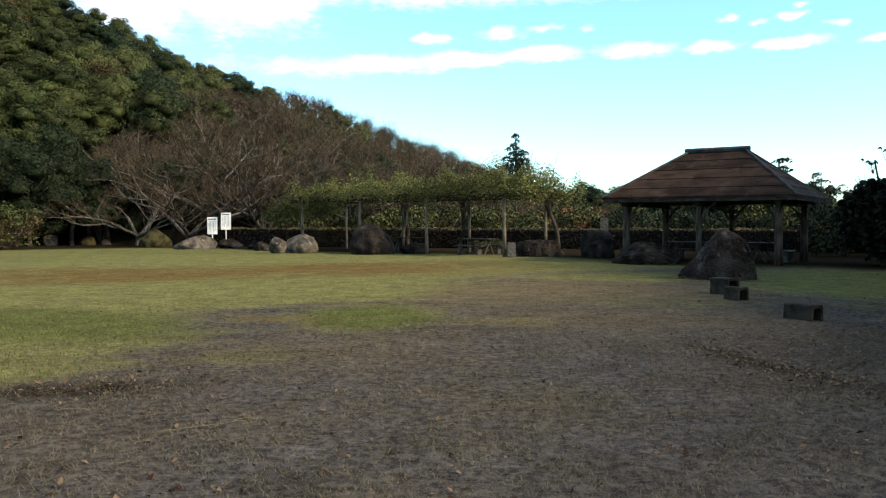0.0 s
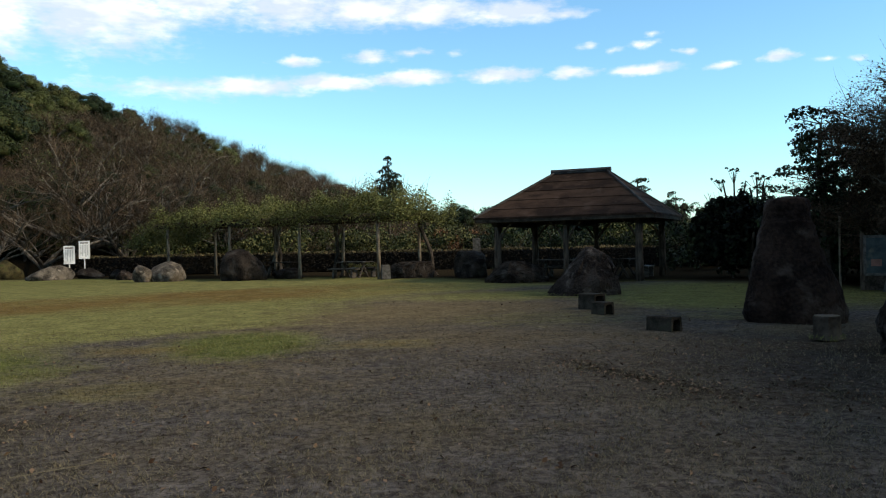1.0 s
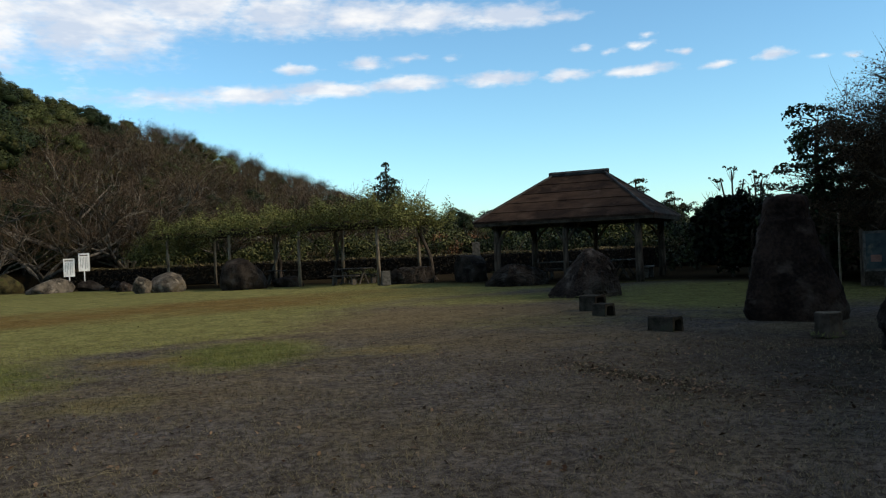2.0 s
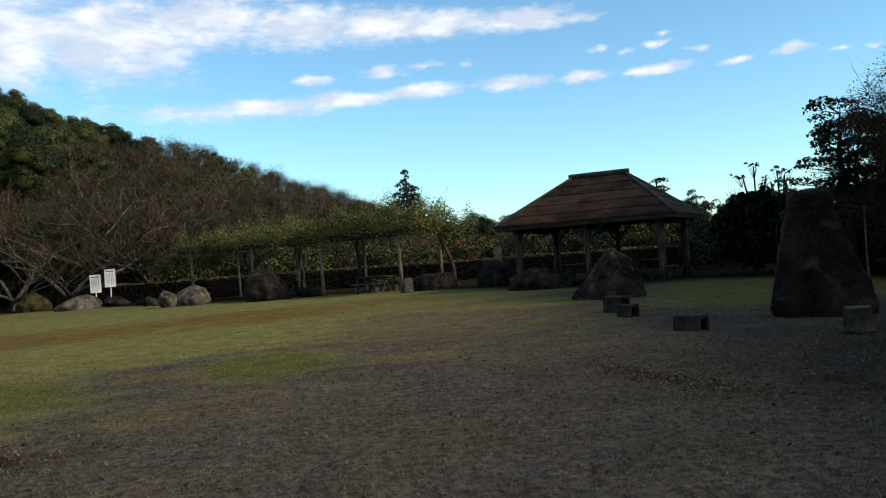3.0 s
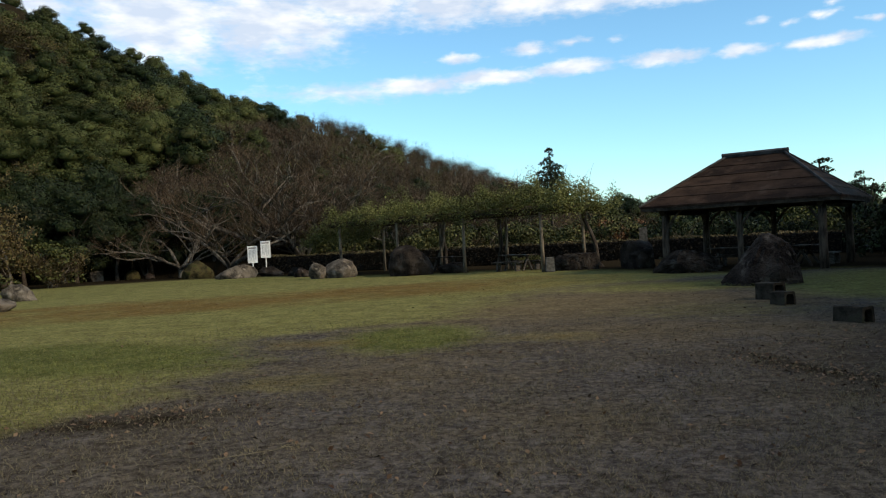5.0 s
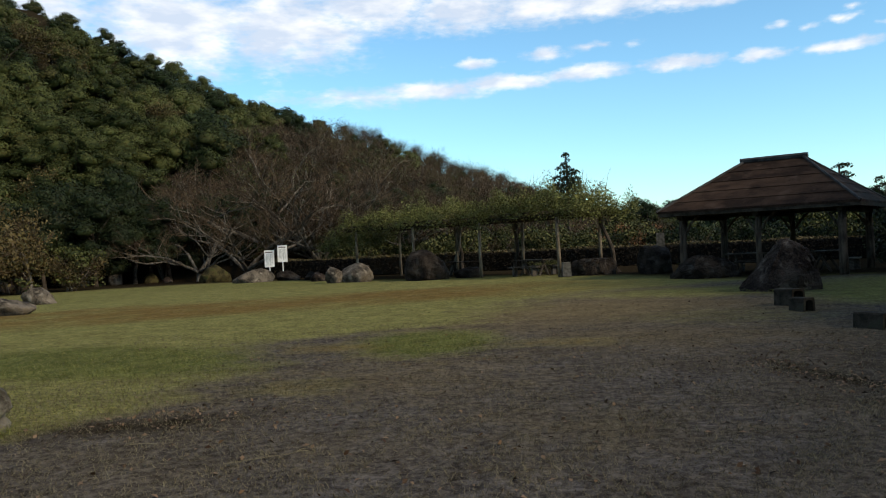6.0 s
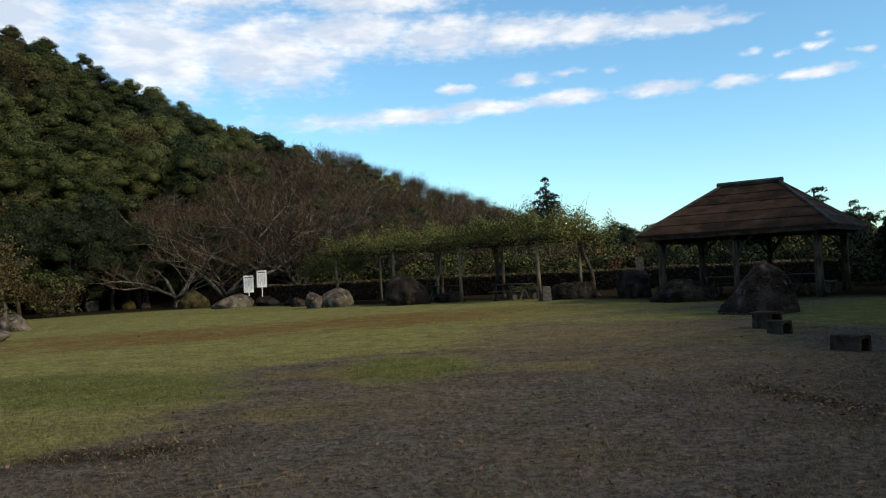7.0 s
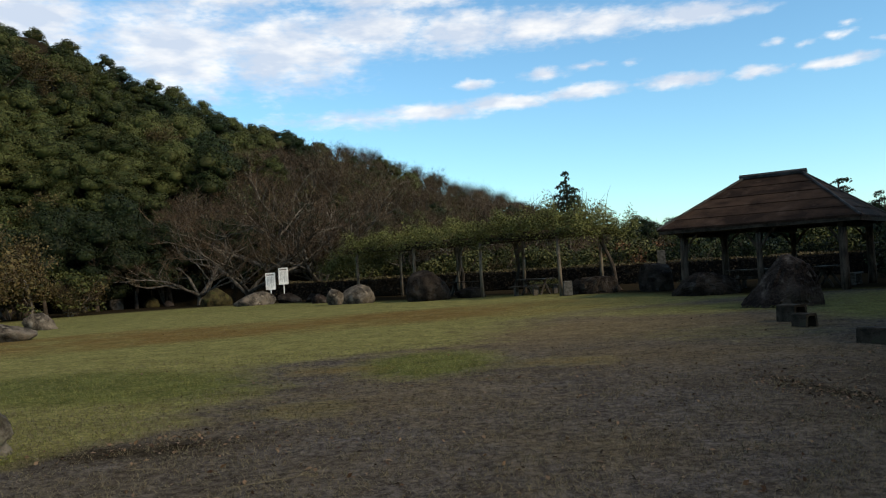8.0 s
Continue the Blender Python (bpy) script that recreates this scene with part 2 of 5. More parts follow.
# light on the hedge's top, put into the leaf colour
HEDGE_LIT = leaf_material("hedge_lit_leaf", (0.05, 0.04, 0.02), (0.15, 0.12, 0.06))
BLADE = leaf_material("dry_grass_blade", (0.06, 0.053, 0.034), (0.19, 0.165, 0.105))
BLADEGREEN = leaf_material("green_grass_blade", (0.08, 0.095, 0.025), (0.20, 0.20, 0.065))
FALLEN = leaf_material("fallen_leaf", (0.040, 0.022, 0.013), (0.175, 0.118, 0.076))


# ---- mesh helpers ----
class Build:
    """Collects vertices and faces of one mesh."""

    def __init__(self):
        self.v, self.f = [], []

    def add(self, verts, faces):
        k = len(self.v)
        self.v += [tuple(p) for p in verts]
        self.f += [tuple(i + k for i in q) for q in faces]

    def box(self, c, s, m=None, taper=1.0):
        x, y, z = s[0] / 2, s[1] / 2, s[2] / 2
        b = min(x, y, z) * 0.18
        pts = []
        for zz, t in ((-z, 1.0), (z, taper)):
            for sx, sy in ((-1, -1), (1, -1), (1, 1), (-1, 1)):
                pts.append((sx * (x - b) * t, sy * (y - b) * t, zz))
        for zz, t in ((-z + b, 1.0), (z - b, taper)):
            for sx, sy in ((-1, -1), (1, -1), (1, 1), (-1, 1)):
                pts.append((sx * x * t, sy * y * t, zz))
        faces = [(3, 2, 1, 0), (4, 5, 6, 7)]
        for i in range(4):
            j = (i + 1) % 4
            faces += [(i, j, 8 + j, 8 + i), (8 + i, 8 + j, 12 + j, 12 + i), (12 + i, 12 + j, 4 + j, 4 + i)]
        pts = [Vector(p) for p in pts]
        if m is not None:
            pts = [m @ p for p in pts]
        self.add([p + Vector(c) for p in pts], faces)

    def tube(self, path, radii, n=8, caps=True):
        path = [Vector(p) for p in path]
        rings = []
        for i, p in enumerate(path):
            d = (path[min(i + 1, len(path) - 1)] - path[max(i - 1, 0)])
            d = d.normalized() if d.length > 1e-9 else Vector((0, 0, 1))
            a = d.orthogonal().normalized() if abs(d.z) < 0.9 else Vector((1, 0, 0)).cross(d).normalized()
            b = d.cross(a)
            rings.append([p + radii[i] * (math.cos(2 * math.pi * k / n) * a + math.sin(2 * math.pi * k / n) * b) for k in range(n)])
        faces = []
        for i in range(len(path) - 1):
            for k in range(n):
                j = (k + 1) % n
                faces.append((i * n + k, i * n + j, (i + 1) * n + j, (i + 1) * n + k))
        if caps:
            faces += [tuple(range(n - 1, -1, -1)), tuple((len(path) - 1) * n + k for k in range(n))]
        self.add([p for r in rings for p in r], faces)

    def mesh(self, name, mat, smooth=False):
        me = bpy.data.meshes.new(name)
        me.from_pydata(self.v, [], self.f)
        me.materials.append(mat)
        if smooth:
            me.polygons.foreach_set("use_smooth", [True] * len(me.polygons))
        me.update()
        return me


def part(name, b, mat, parent=None, label="", smooth=False, m=None):
    data = b.mesh(name, mat, smooth) if isinstance(b, Build) else b
    ob = new(name, data)
    if parent is not None:
        ob.parent = parent
    if m is not None:
        ob.matrix_basis = m
    return tagged(ob, label)


def thing(name, m, label, category, group="", kind=""):
    ob = new(name)
    ob.matrix_basis = m
    return tagged(ob, label, category, group, kind)


def quads(centres, normals, sizes, name, mat, rng, aspect=0.6):
    """Many small pointed leaves in one mesh: each a bent four-cornered blade."""
    c, nrm = np.asarray(centres, float), np.asarray(normals, float)
    k = len(c)
    nrm /= np.linalg.norm(nrm, axis=1, keepdims=True) + 1e-9
    r = rng.normal(size=(k, 3))
    u = np.cross(nrm, r)
    u /= np.linalg.norm(u, axis=1, keepdims=True) + 1e-9
    w = np.cross(nrm, u)
    s = np.asarray(sizes, float)[:, None]
    bend = nrm * s * 0.25
    v = np.stack([c - u * s - bend, c + w * s * aspect, c + u * s - bend, c - w * s * aspect], 1).reshape(-1, 3)
    me = bpy.data.meshes.new(name)
    me.vertices.add(4 * k), me.loops.add(4 * k), me.polygons.add(k)
    me.vertices.foreach_set("co", v.ravel())
    me.loops.foreach_set("vertex_index", np.arange(4 * k, dtype=np.int32))
    me.polygons.foreach_set("loop_start", np.arange(0, 4 * k, 4, dtype=np.int32))
    me.materials.append(mat)
    me.update(calc_edges=True)
    me.validate()
    return me


# ---- ground: one sheet out to the horizon ----
def ridge(azd):
    """Distance of the hill's foot and ridge, and the ridge's height, by azimuth in degrees."""
    a = [-180, -120, -60, -45, -30, -22, -15, -8, 0, 10, 25, 45, 120, 180]
    foot = np.interp(azd, a, [60, 60, 55, 58, 64, 60, 56, 55, 56, 60, 62, 60, 60, 60])
    far = np.interp(azd, a, [200, 160, 95, 92, 96, 105, 118, 135, 165, 220, 240, 240, 200, 200])
    h = np.interp(azd, a, [4, 10, 31, 31.2, 28.9, 24.2, 21.2, 18.3, 13.3, 6.0, 1.6, 2.0, 3, 4])
    return foot, far, h


def terrain(x, y):
    x, y = np.asarray(x, float), np.asarray(y, float)
    d, azd = np.hypot(x, y), np.degrees(np.arctan2(x, y))
    foot, far, h = ridge(azd)
    t = np.clip((d - foot) / (far - foot), 0, 1)
    return h * t * (1.15 - 0.15 * t) + np.where(d > far, -0.02 * (d - far), 0)


EDGE_Y = [0, 5, 6.5, 7.3, 8.2, 8.8, 10.7, 12, 13.3, 14.6, 15.4, 18, 21, 24, 27, 30]
EDGE_X = [-9, -6.0, -4.3, -4.0, -3.2, -3.6, -3.3, -3.7, -4.2, -2.4, -0.6, -0.1, 0.6, 3, 9, 60]
PATCHES = [(-1.15, 12.7, 1.25, 1.9, 1.0), (-2.6, 12.3, 0.9, 0.5, 0.6), (0.7, 12.0, 1.2, 0.6, 0.5), (-2.25, 8.8, 0.7, 0.75, 0.45), (9.2, 18.5, 2.6, 3.6, 0.95), (12.0, 20.5, 4.5, 6.0, 0.95), (6.5, 22, 5, 2.2, 0.8), (8.0, 14.2, 1.5, 1.2, 0.4), (4.2, 15.0, 2.2, 1.6, 0.3)]


def wobble(x, y, s, seed):
    return (np.sin(x * 1.7 / s + seed) * np.cos(y * 1.3 / s - seed * 2) + 0.6 * np.sin(x * 3.9 / s - y * 2.7 / s + seed * 3) + 0.4 * np.sin(x * 7.3 / s + 5 * y / s + seed)) / 2


def cover(x, y):
    """How much grass stands on the ground, how green it is and how brown."""
    x, y = np.asarray(x, float), np.asarray(y, float)
    e = np.interp(y, EDGE_Y, EDGE_X) + wobble(x, y, 0.9, 1.0) * 0.5
    grass = 1 / (1 + np.exp(np.clip((x - e) * np.interp(y, [5, 12, 25], [5.0, 2.2, 0.8]), -40, 40)))
    for px, py, rx, ry, k in PATCHES:
        q = ((x - px) / rx) ** 2 + ((y - py) / ry) ** 2
        grass = np.maximum(grass, k * np.exp(-q * q))
    green = np.zeros_like(x)
    for px, py, rx, ry, k, tilt in [(-6.1, 11.8, 3.1, 1.75, 1.0, -0.42), (-1.15, 12.7, 1.15, 1.8, 1.0, 0), (11, 20, 5.0, 6.0, 0.45, 0), (6.5, 23, 4, 2, 0.5, 0), (-13, 42, 12, 5, 0.35, 0), (-20, 33, 6, 5, 0.3, 0)]:
        ux, uy = (x - px) * math.cos(tilt) + (y - py) * math.sin(tilt), (y - py) * math.cos(tilt) - (x - px) * math.sin(tilt)
        q = (ux / rx) ** 2 + (uy / ry) ** 2
        green = np.maximum(green, k * np.exp(-q ** 3))
    u = y - 0.42 * x
    brown = np.exp(-(((u - 27.2) / 4.3) ** 2) ** 2) * (0.82 + 0.5 * wobble(x, y, 2.5, 4.0)) * np.clip((6 - x) / 6, 0, 1)
    for px, py, rx, ry, k in [(-2.7, 12.2, 0.9, 0.6, 0.8), (0.9, 12.0, 1.3, 0.5, 0.7), (-2.25, 8.8, 0.7, 0.7, 0.5)]:
        brown = np.maximum(brown, k * np.exp(-((x - px) / rx) ** 2 - ((y - py) / ry) ** 2))
    return np.clip(grass, 0, 1), np.clip(green, 0, 1), np.clip(brown, 0, 1)


def make_ground():
    rings = np.concatenate([np.linspace(0.3, 4, 8), np.geomspace(4.2, 70, 150), np.geomspace(73, 260, 46), np.geomspace(300, 4000, 12)])
    n = 300
    ang = np.linspace(0, 2 * np.pi, n, endpoint=False)
    x, y = (rings[:, None] * np.sin(ang)).ravel(), (rings[:, None] * np.cos(ang)).ravel()
    z = terrain(x, y)
    d = np.hypot(x, y)
    z = z + np.where(d < 55, 0.018 * wobble(x, y, 1.3, 2.0) + 0.012 * wobble(x, y, 0.35, 5.0), 0)
    b = Build()
    b.v = list(map(tuple, np.stack([x, y, z], 1))) + [(0, 0, 0)]
    c = len(x)
    for i in range(len(rings) - 1):
        for k in range(n):
            j = (k + 1) % n
            b.f.append((i * n + k, (i + 1) * n + k, (i + 1) * n + j, i * n + j))
    b.f += [(c, k, (k + 1) % n) for k in range(n)]
    m = bpy.data.materials.new("park_ground")
    m.use_nodes = True
    nd, l = m.node_tree.nodes, m.node_tree.links
    bs = nd["Principled BSDF"]
    bs.inputs["Roughness"].default_value, bs.inputs["Specular IOR Level"].default_value = 0.95, 0.0
    tcn = nd.new("ShaderNodeTexCoord")

    def tex(scale, detail, rough=0.6):
        t = nd.new("ShaderNodeTexNoise")
        t.inputs["Scale"].default_value, t.inputs["Detail"].default_value, t.inputs["Roughness"].default_value = scale, detail, rough
        l.new(tcn.outputs["Object"], t.inputs["Vector"])
        return t.outputs[0]

    def rampn(f, lo, hi, c0, c1):
        r = nd.new("ShaderNodeValToRGB")
        r.color_ramp.elements[0].position, r.color_ramp.elements[1].position = lo, hi
        r.color_ramp.elements[0].color, r.color_ramp.elements[1].color = (*c0, 1), (*c1, 1)
        l.new(f, r.inputs[0])
        return r.outputs[0]

    def mixn(f, a, bb):
        x_ = nd.new("ShaderNodeMix")
        x_.data_type = "RGBA"
        l.new(f, x_.inputs["Factor"]), l.new(a, x_.inputs["A"]), l.new(bb, x_.inputs["B"])
        return x_.outputs["Result"]

    def attr(name, noise_out, amount):
        a = nd.new("ShaderNodeAttribute")
        a.attribute_name = name
        s = nd.new("ShaderNodeMath")
        s.operation = "MULTIPLY_ADD"
        l.new(noise_out, s.inputs[0])
        s.inputs[1].default_value = amount
        l.new(a.outputs["Fac"], s.inputs[2])
        t = nd.new("ShaderNodeMapRange")
        t.inputs["From Min"].default_value, t.inputs["From Max"].default_value = amount / 2 + 0.12, amount / 2 + 0.88
        l.new(s.outputs[0], t.inputs["Value"])
        return t.outputs[0]

    coarse, mid, fine, grain = tex(0.45, 5), tex(3.0, 6), tex(11.0, 8, 0.78), tex(70.0, 3)
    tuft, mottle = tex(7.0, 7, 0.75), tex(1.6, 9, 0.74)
    dirt = mixn(rampn(coarse, 0.40, 0.62, (0, 0, 0), (0.7, 0.7, 0.7)), rampn(fine, 0.41, 0.60, DIRT[0], DIRT[1]), rampn(fine, 0.41, 0.60, DIRT[2], DIRT[3]))
    grass = rampn(fine, 0.41, 0.60, LAWN[0], LAWN[1])
    green = rampn(fine, 0.41, 0.60, LAWN[2], LAWN[3])
    brown = rampn(fine, 0.41, 0.60, LAWN[4], LAWN[5])
    dry = rampn(fine, 0.41, 0.60, (0.085, 0.067, 0.040), (0.19, 0.152, 0.092))
    dirt = mixn(attr("dry", mid, 0.8), dirt, dry)
    # dark colour for leaf litter, and for shade painted on the earth
    litter_shade = rampn(fine, 0.35, 0.7, (0.010, 0.008, 0.005), (0.040, 0.031, 0.019))
    col = mixn(attr("grass", mid, 1.0), dirt, mixn(attr("brown", mid, 0.6), mixn(attr("green", mid, 0.5), grass, green), brown))
    straw = rampn(fine, 0.41, 0.60, (0.07, 0.061, 0.044), (0.158, 0.138, 0.100))
    col = mixn(rampn(tuft, 0.53, 0.66, (0, 0, 0), (0.45, 0.45, 0.45)), col, straw)
    clod = rampn(tex(15.0, 7, 0.72), 0.55, 0.66, (0, 0, 0), (0.6, 0.6, 0.6))
    col = mixn(clod, col, rampn(mid, 0.4, 0.6, (0.036, 0.028, 0.014), (0.075, 0.058, 0.030)))
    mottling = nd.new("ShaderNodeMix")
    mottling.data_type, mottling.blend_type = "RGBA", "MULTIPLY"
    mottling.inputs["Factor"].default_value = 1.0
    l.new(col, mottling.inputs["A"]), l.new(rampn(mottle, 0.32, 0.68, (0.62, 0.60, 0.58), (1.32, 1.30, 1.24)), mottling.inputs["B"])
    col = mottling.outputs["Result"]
    col = mixn(rampn(grain, 0.56, 0.66, (0, 0, 0), (0.55, 0.55, 0.55)), col, rampn(fine, 0.41, 0.60, (0.16, 0.14, 0.10), (0.22, 0.19, 0.14)))
    col = mixn(attr("litter_shade", mid, 0.5), col, litter_shade)
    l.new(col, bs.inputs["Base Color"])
    bp = nd.new("ShaderNodeBump")
    bp.inputs["Strength"].default_value, bp.inputs["Distance"].default_value = 0.6, 0.03
    l.new(fine, bp.inputs["Height"]), l.new(bp.outputs[0], bs.inputs["Normal"])
    me = b.mesh("ground", m, True)
    gx, gy = np.append(x, 0), np.append(y, 0)
    g, gr, br = cover(gx, gy)
    dd, aa = np.hypot(gx, gy), np.degrees(np.arctan2(gx, gy))
    # dark floor beyond the line of rocks and up the slope
    floor_dark = 1 / (1 + np.exp(np.clip(-(dd - np.interp(aa, [-50, -30, -20, -15, -10, -5, 0, 5, 9, 13, 25, 33, 40], [38, 50, 51, 48.5, 42, 39.5, 39.5, 37, 34, 31, 29.5, 27, 22])) * 1.2, -40, 40)))
    # the gazebo roof's shade, put into the ground colour
    floor_dark = np.maximum(floor_dark, 0.85 * np.exp(-((np.hypot(gx - 10.36, gy - 30.75) / 4.2) ** 6)))
    # dark earth on the right, its colour deepened for the trees' shade
    floor_dark = np.maximum(floor_dark, 0.66 * np.exp(-(((gx - 7.4) / 4.0) ** 2 + ((gy - 7.6) / 4.2) ** 2) ** 1.5))
    # drifts of leaf litter
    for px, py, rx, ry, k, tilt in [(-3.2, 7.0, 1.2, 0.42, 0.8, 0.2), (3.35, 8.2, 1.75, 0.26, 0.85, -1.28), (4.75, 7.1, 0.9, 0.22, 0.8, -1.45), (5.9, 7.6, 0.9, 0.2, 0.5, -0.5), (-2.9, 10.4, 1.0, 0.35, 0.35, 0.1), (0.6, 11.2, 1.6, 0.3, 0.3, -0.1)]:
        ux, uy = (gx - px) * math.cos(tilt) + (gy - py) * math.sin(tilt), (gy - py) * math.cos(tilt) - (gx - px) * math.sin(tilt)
        floor_dark = np.maximum(floor_dark, k * np.exp(-((ux / rx) ** 2 + (uy / ry) ** 2)))
    dry = np.zeros_like(gx)
    for px, py, rx, ry, k in [(1.5, 17.5, 5.5, 4.0, 0.95), (3.0, 12.5, 3.6, 2.4, 0.5), (-1.5, 9.5, 2.2, 1.8, 0.45), (7.5, 11.8, 1.5, 0.8, 0.7), (4, 22, 6, 3, 0.7), (0.5, 6.5, 2.0, 1.2, 0.3)]:
        q = ((gx - px) / rx) ** 2 + ((gy - py) / ry) ** 2
        dry = np.maximum(dry, k * np.exp(-q))
    for name, val in (("dry", dry), ("grass", g), ("green", gr), ("brown", br), ("litter_shade", floor_dark)):
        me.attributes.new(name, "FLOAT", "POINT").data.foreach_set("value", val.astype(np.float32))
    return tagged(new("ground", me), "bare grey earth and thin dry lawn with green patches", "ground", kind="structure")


DIRT = [(0.034, 0.031, 0.033), (0.124, 0.115, 0.116), (0.040, 0.033, 0.026), (0.122, 0.102, 0.077)]
LAWN = [(0.106, 0.108, 0.036), (0.245, 0.234, 0.092), (0.058, 0.072, 0.022), (0.132, 0.142, 0.046), (0.088, 0.060, 0.020), (0.205, 0.145, 0.052)]
make_ground()


# ---- gazebo ----
def make_gazebo():
    L, B, O, HE, HR, RL = 2.69, 2.23, 0.70, 2.34, 4.13, 1.02
    g = thing("gazebo", pose(10.36, 30.75, 0, 0, 0, math.degrees(-0.593)), "open timber gazebo with brown layered hipped roof on log posts", "gazebo")
    # roof: overlapping courses on four slopes
    ex, ey = L + O, B + O
    tiers = 5
    for k in range(tiers):
        t0, t1 = k / tiers - (0.0 if k == 0 else 0.015), (k + 1) / tiers

        def ring(t, lift):
            x, y = ex + (RL - ex) * t, ey * (1 - t)
            z = HE + (HR - HE) * t + lift
            return [(-x, -y, z), (x, -y, z), (x, y, z), (-x, y, z)]
        lo, up, under, under_up = ring(t0, 0.078), ring(t1, 0.045), ring(t0, 0.0), ring(t1, 0.0)
        for s in range(4):
            j = (s + 1) % 4
            b = Build()
            b.add([lo[s], lo[j], up[j], up[s], under[s], under[j], under_up[j], under_up[s]],
                  [(0, 1, 2, 3), (4, 5, 1, 0), (7, 6, 5, 4)])
            part("roof_course", b, ROOF, g)
    # caps on ridge and hips
    b = Build()
    b.tube([(-RL - 0.18, 0, HR + 0.10), (RL + 0.18, 0, HR + 0.10)], [0.10, 0.10], 6)
    part("ridge_cap", b, CAP, g, "dull grey ridge cap")
    for sx in (-1, 1):
        for sy in (-1, 1):
            b = Build()
            b.tube([(sx * ex, sy * ey, HE + 0.07), (sx * RL, 0, HR + 0.09)], [0.045, 0.045], 5)
            part("hip_cap", b, CAP, g)
    for (c, s) in (((0, -ey + 0.06, HE - 0.05), (2 * ex - 0.1, 0.05, 0.13)), ((0, ey - 0.06, HE - 0.05), (2 * ex - 0.1, 0.05, 0.13)), ((-ex + 0.06, 0, HE - 0.05), (0.05, 2 * ey - 0.24, 0.13)), ((ex - 0.06, 0, HE - 0.05), (0.05, 2 * ey - 0.24, 0.13))):
        b = Build()
        b.box(c, s)
        part("eave_board", b, BEAM, g)
    for y in (-B, B):
        b = Build()
        b.tube([(-L - 0.3, y, HE - 0.02), (L + 0.3, y, HE - 0.02)], [0.12, 0.12], 8)
        part("beam", b, BEAM, g)
    for x in (-L, 0, L):
        b = Build()
        b.tube([(x, -B - 0.3, HE - 0.16), (x, B + 0.3, HE - 0.16)], [0.11, 0.11], 8)
        part("beam", b, BEAM, g)
    rng = random.Random(3)
    for x in (-L, 0, L):
        for y in (-B, B):
            r = 0.14 if x else 0.105
            b = Build()
            b.tube([(x, y, 0), (x + rng.uniform(-.02, .02), y, 0.8), (x, y + rng.uniform(-.02, .02), 1.6), (x, y, HE - 0.1)], [r * 1.08, r, r * 0.97, r * 0.93], 12)
            post = part("post", b, LOG, g, smooth=True)
            for dx in (-1, 1):
                if abs(x + dx) > L:
                    continue
                b = Build()
                b.tube([(x + dx * 0.1, y, HE - 0.75), (x + dx * 0.32, y, HE - 0.38), (x + dx * 0.62, y, HE - 0.12)], [0.05, 0.055, 0.05], 6)
                part("brace", b, LOG, post)
            b = Build()
            dy = -1 if y > 0 else 1
            b.tube([(x, y + dy * 0.1, HE - 0.8), (x, y + dy * 0.32, HE - 0.42), (x, y + dy * 0.62, HE - 0.2)], [0.05, 0.055, 0.05], 6)
            part("brace", b, LOG, post)
    for i in range(9):
        x = -ex + 0.3 + i * (2 * ex - 0.6) / 8
        t = max(0.02, 1 - max(0, (abs(x) - RL)) / (ex - RL))
        for s in (-1, 1):
            b = Build()
            b.tube([(x, s * (ey - 0.05), HE - 0.02), (x, s * ey * (1 - t), HE + (HR - HE) * t - 0.06)], [0.035, 0.035], 4)
            part("rafter", b, BEAM, g)
    return g


make_gazebo()
GM = pose(10.36, 30.75, 0, 0, 0, math.degrees(-0.593))


def make_table(m, label, length=1.8, mat=WOOD):
    t = thing("picnic_table", m, label, "table")
    for i in range(4):
        b = Build()
        b.box((0, -0.3 + i * 0.2, 0.73), (length, 0.18, 0.04))
        part("plank", b, mat, t)
    for x in (-length / 2 + 0.3, length / 2 - 0.3):
        b = Build()
        b.tube([(x, -0.34, 0), (x, 0.1, 0.70)], [0.05, 0.05], 6)
        part("leg", b, mat, t)
        b = Build()
        b.tube([(x, 0.34, 0), (x, -0.1, 0.70)], [0.05, 0.05], 6)
        part("leg", b, mat, t)
    return t


def make_bench(m, label, length=1.8, mat=WOOD):
    t = thing("bench", m, label, "bench")
    for i in (-1, 1):
        b = Build()
        b.box((0, i * 0.09, 0.42), (length, 0.16, 0.05))
        part("plank", b, mat, t)
    for x in (-length / 2 + 0.25, length / 2 - 0.25):
        b = Build()
        b.box((x, 0, 0.2), (0.09, 0.28, 0.4))
        part("leg", b, mat, t)
    return t


make_table(GM @ pose(-1.1, 0.4, 0), "grey wooden table under the gazebo roof", 1.7)
for y, x in ((-0.5, -1.1), (1.3, -1.1)):
    make_bench(GM @ pose(x, y, 0), "plain wooden bench beside the gazebo table", 1.7, BEAM)
make_table(GM @ pose(1.5, 0.5, 0, 0, 0, 90), "dark wooden table under the gazebo roof", 1.8, BEAM)
make_bench(GM @ pose(2.3, 1.1, 0, 0, 0, 90), "plain wooden bench near the gazebo post", 1.5)


# ---- vine pergola ----
PU, PV = Vector((-3.45, 3.0, 0)).normalized(), Vector((0.656, 0.755, 0))
P0, STEP, DEEP, PH = Vector((2.67, 35.3, 0)), 4.57, 3.2, 2.62


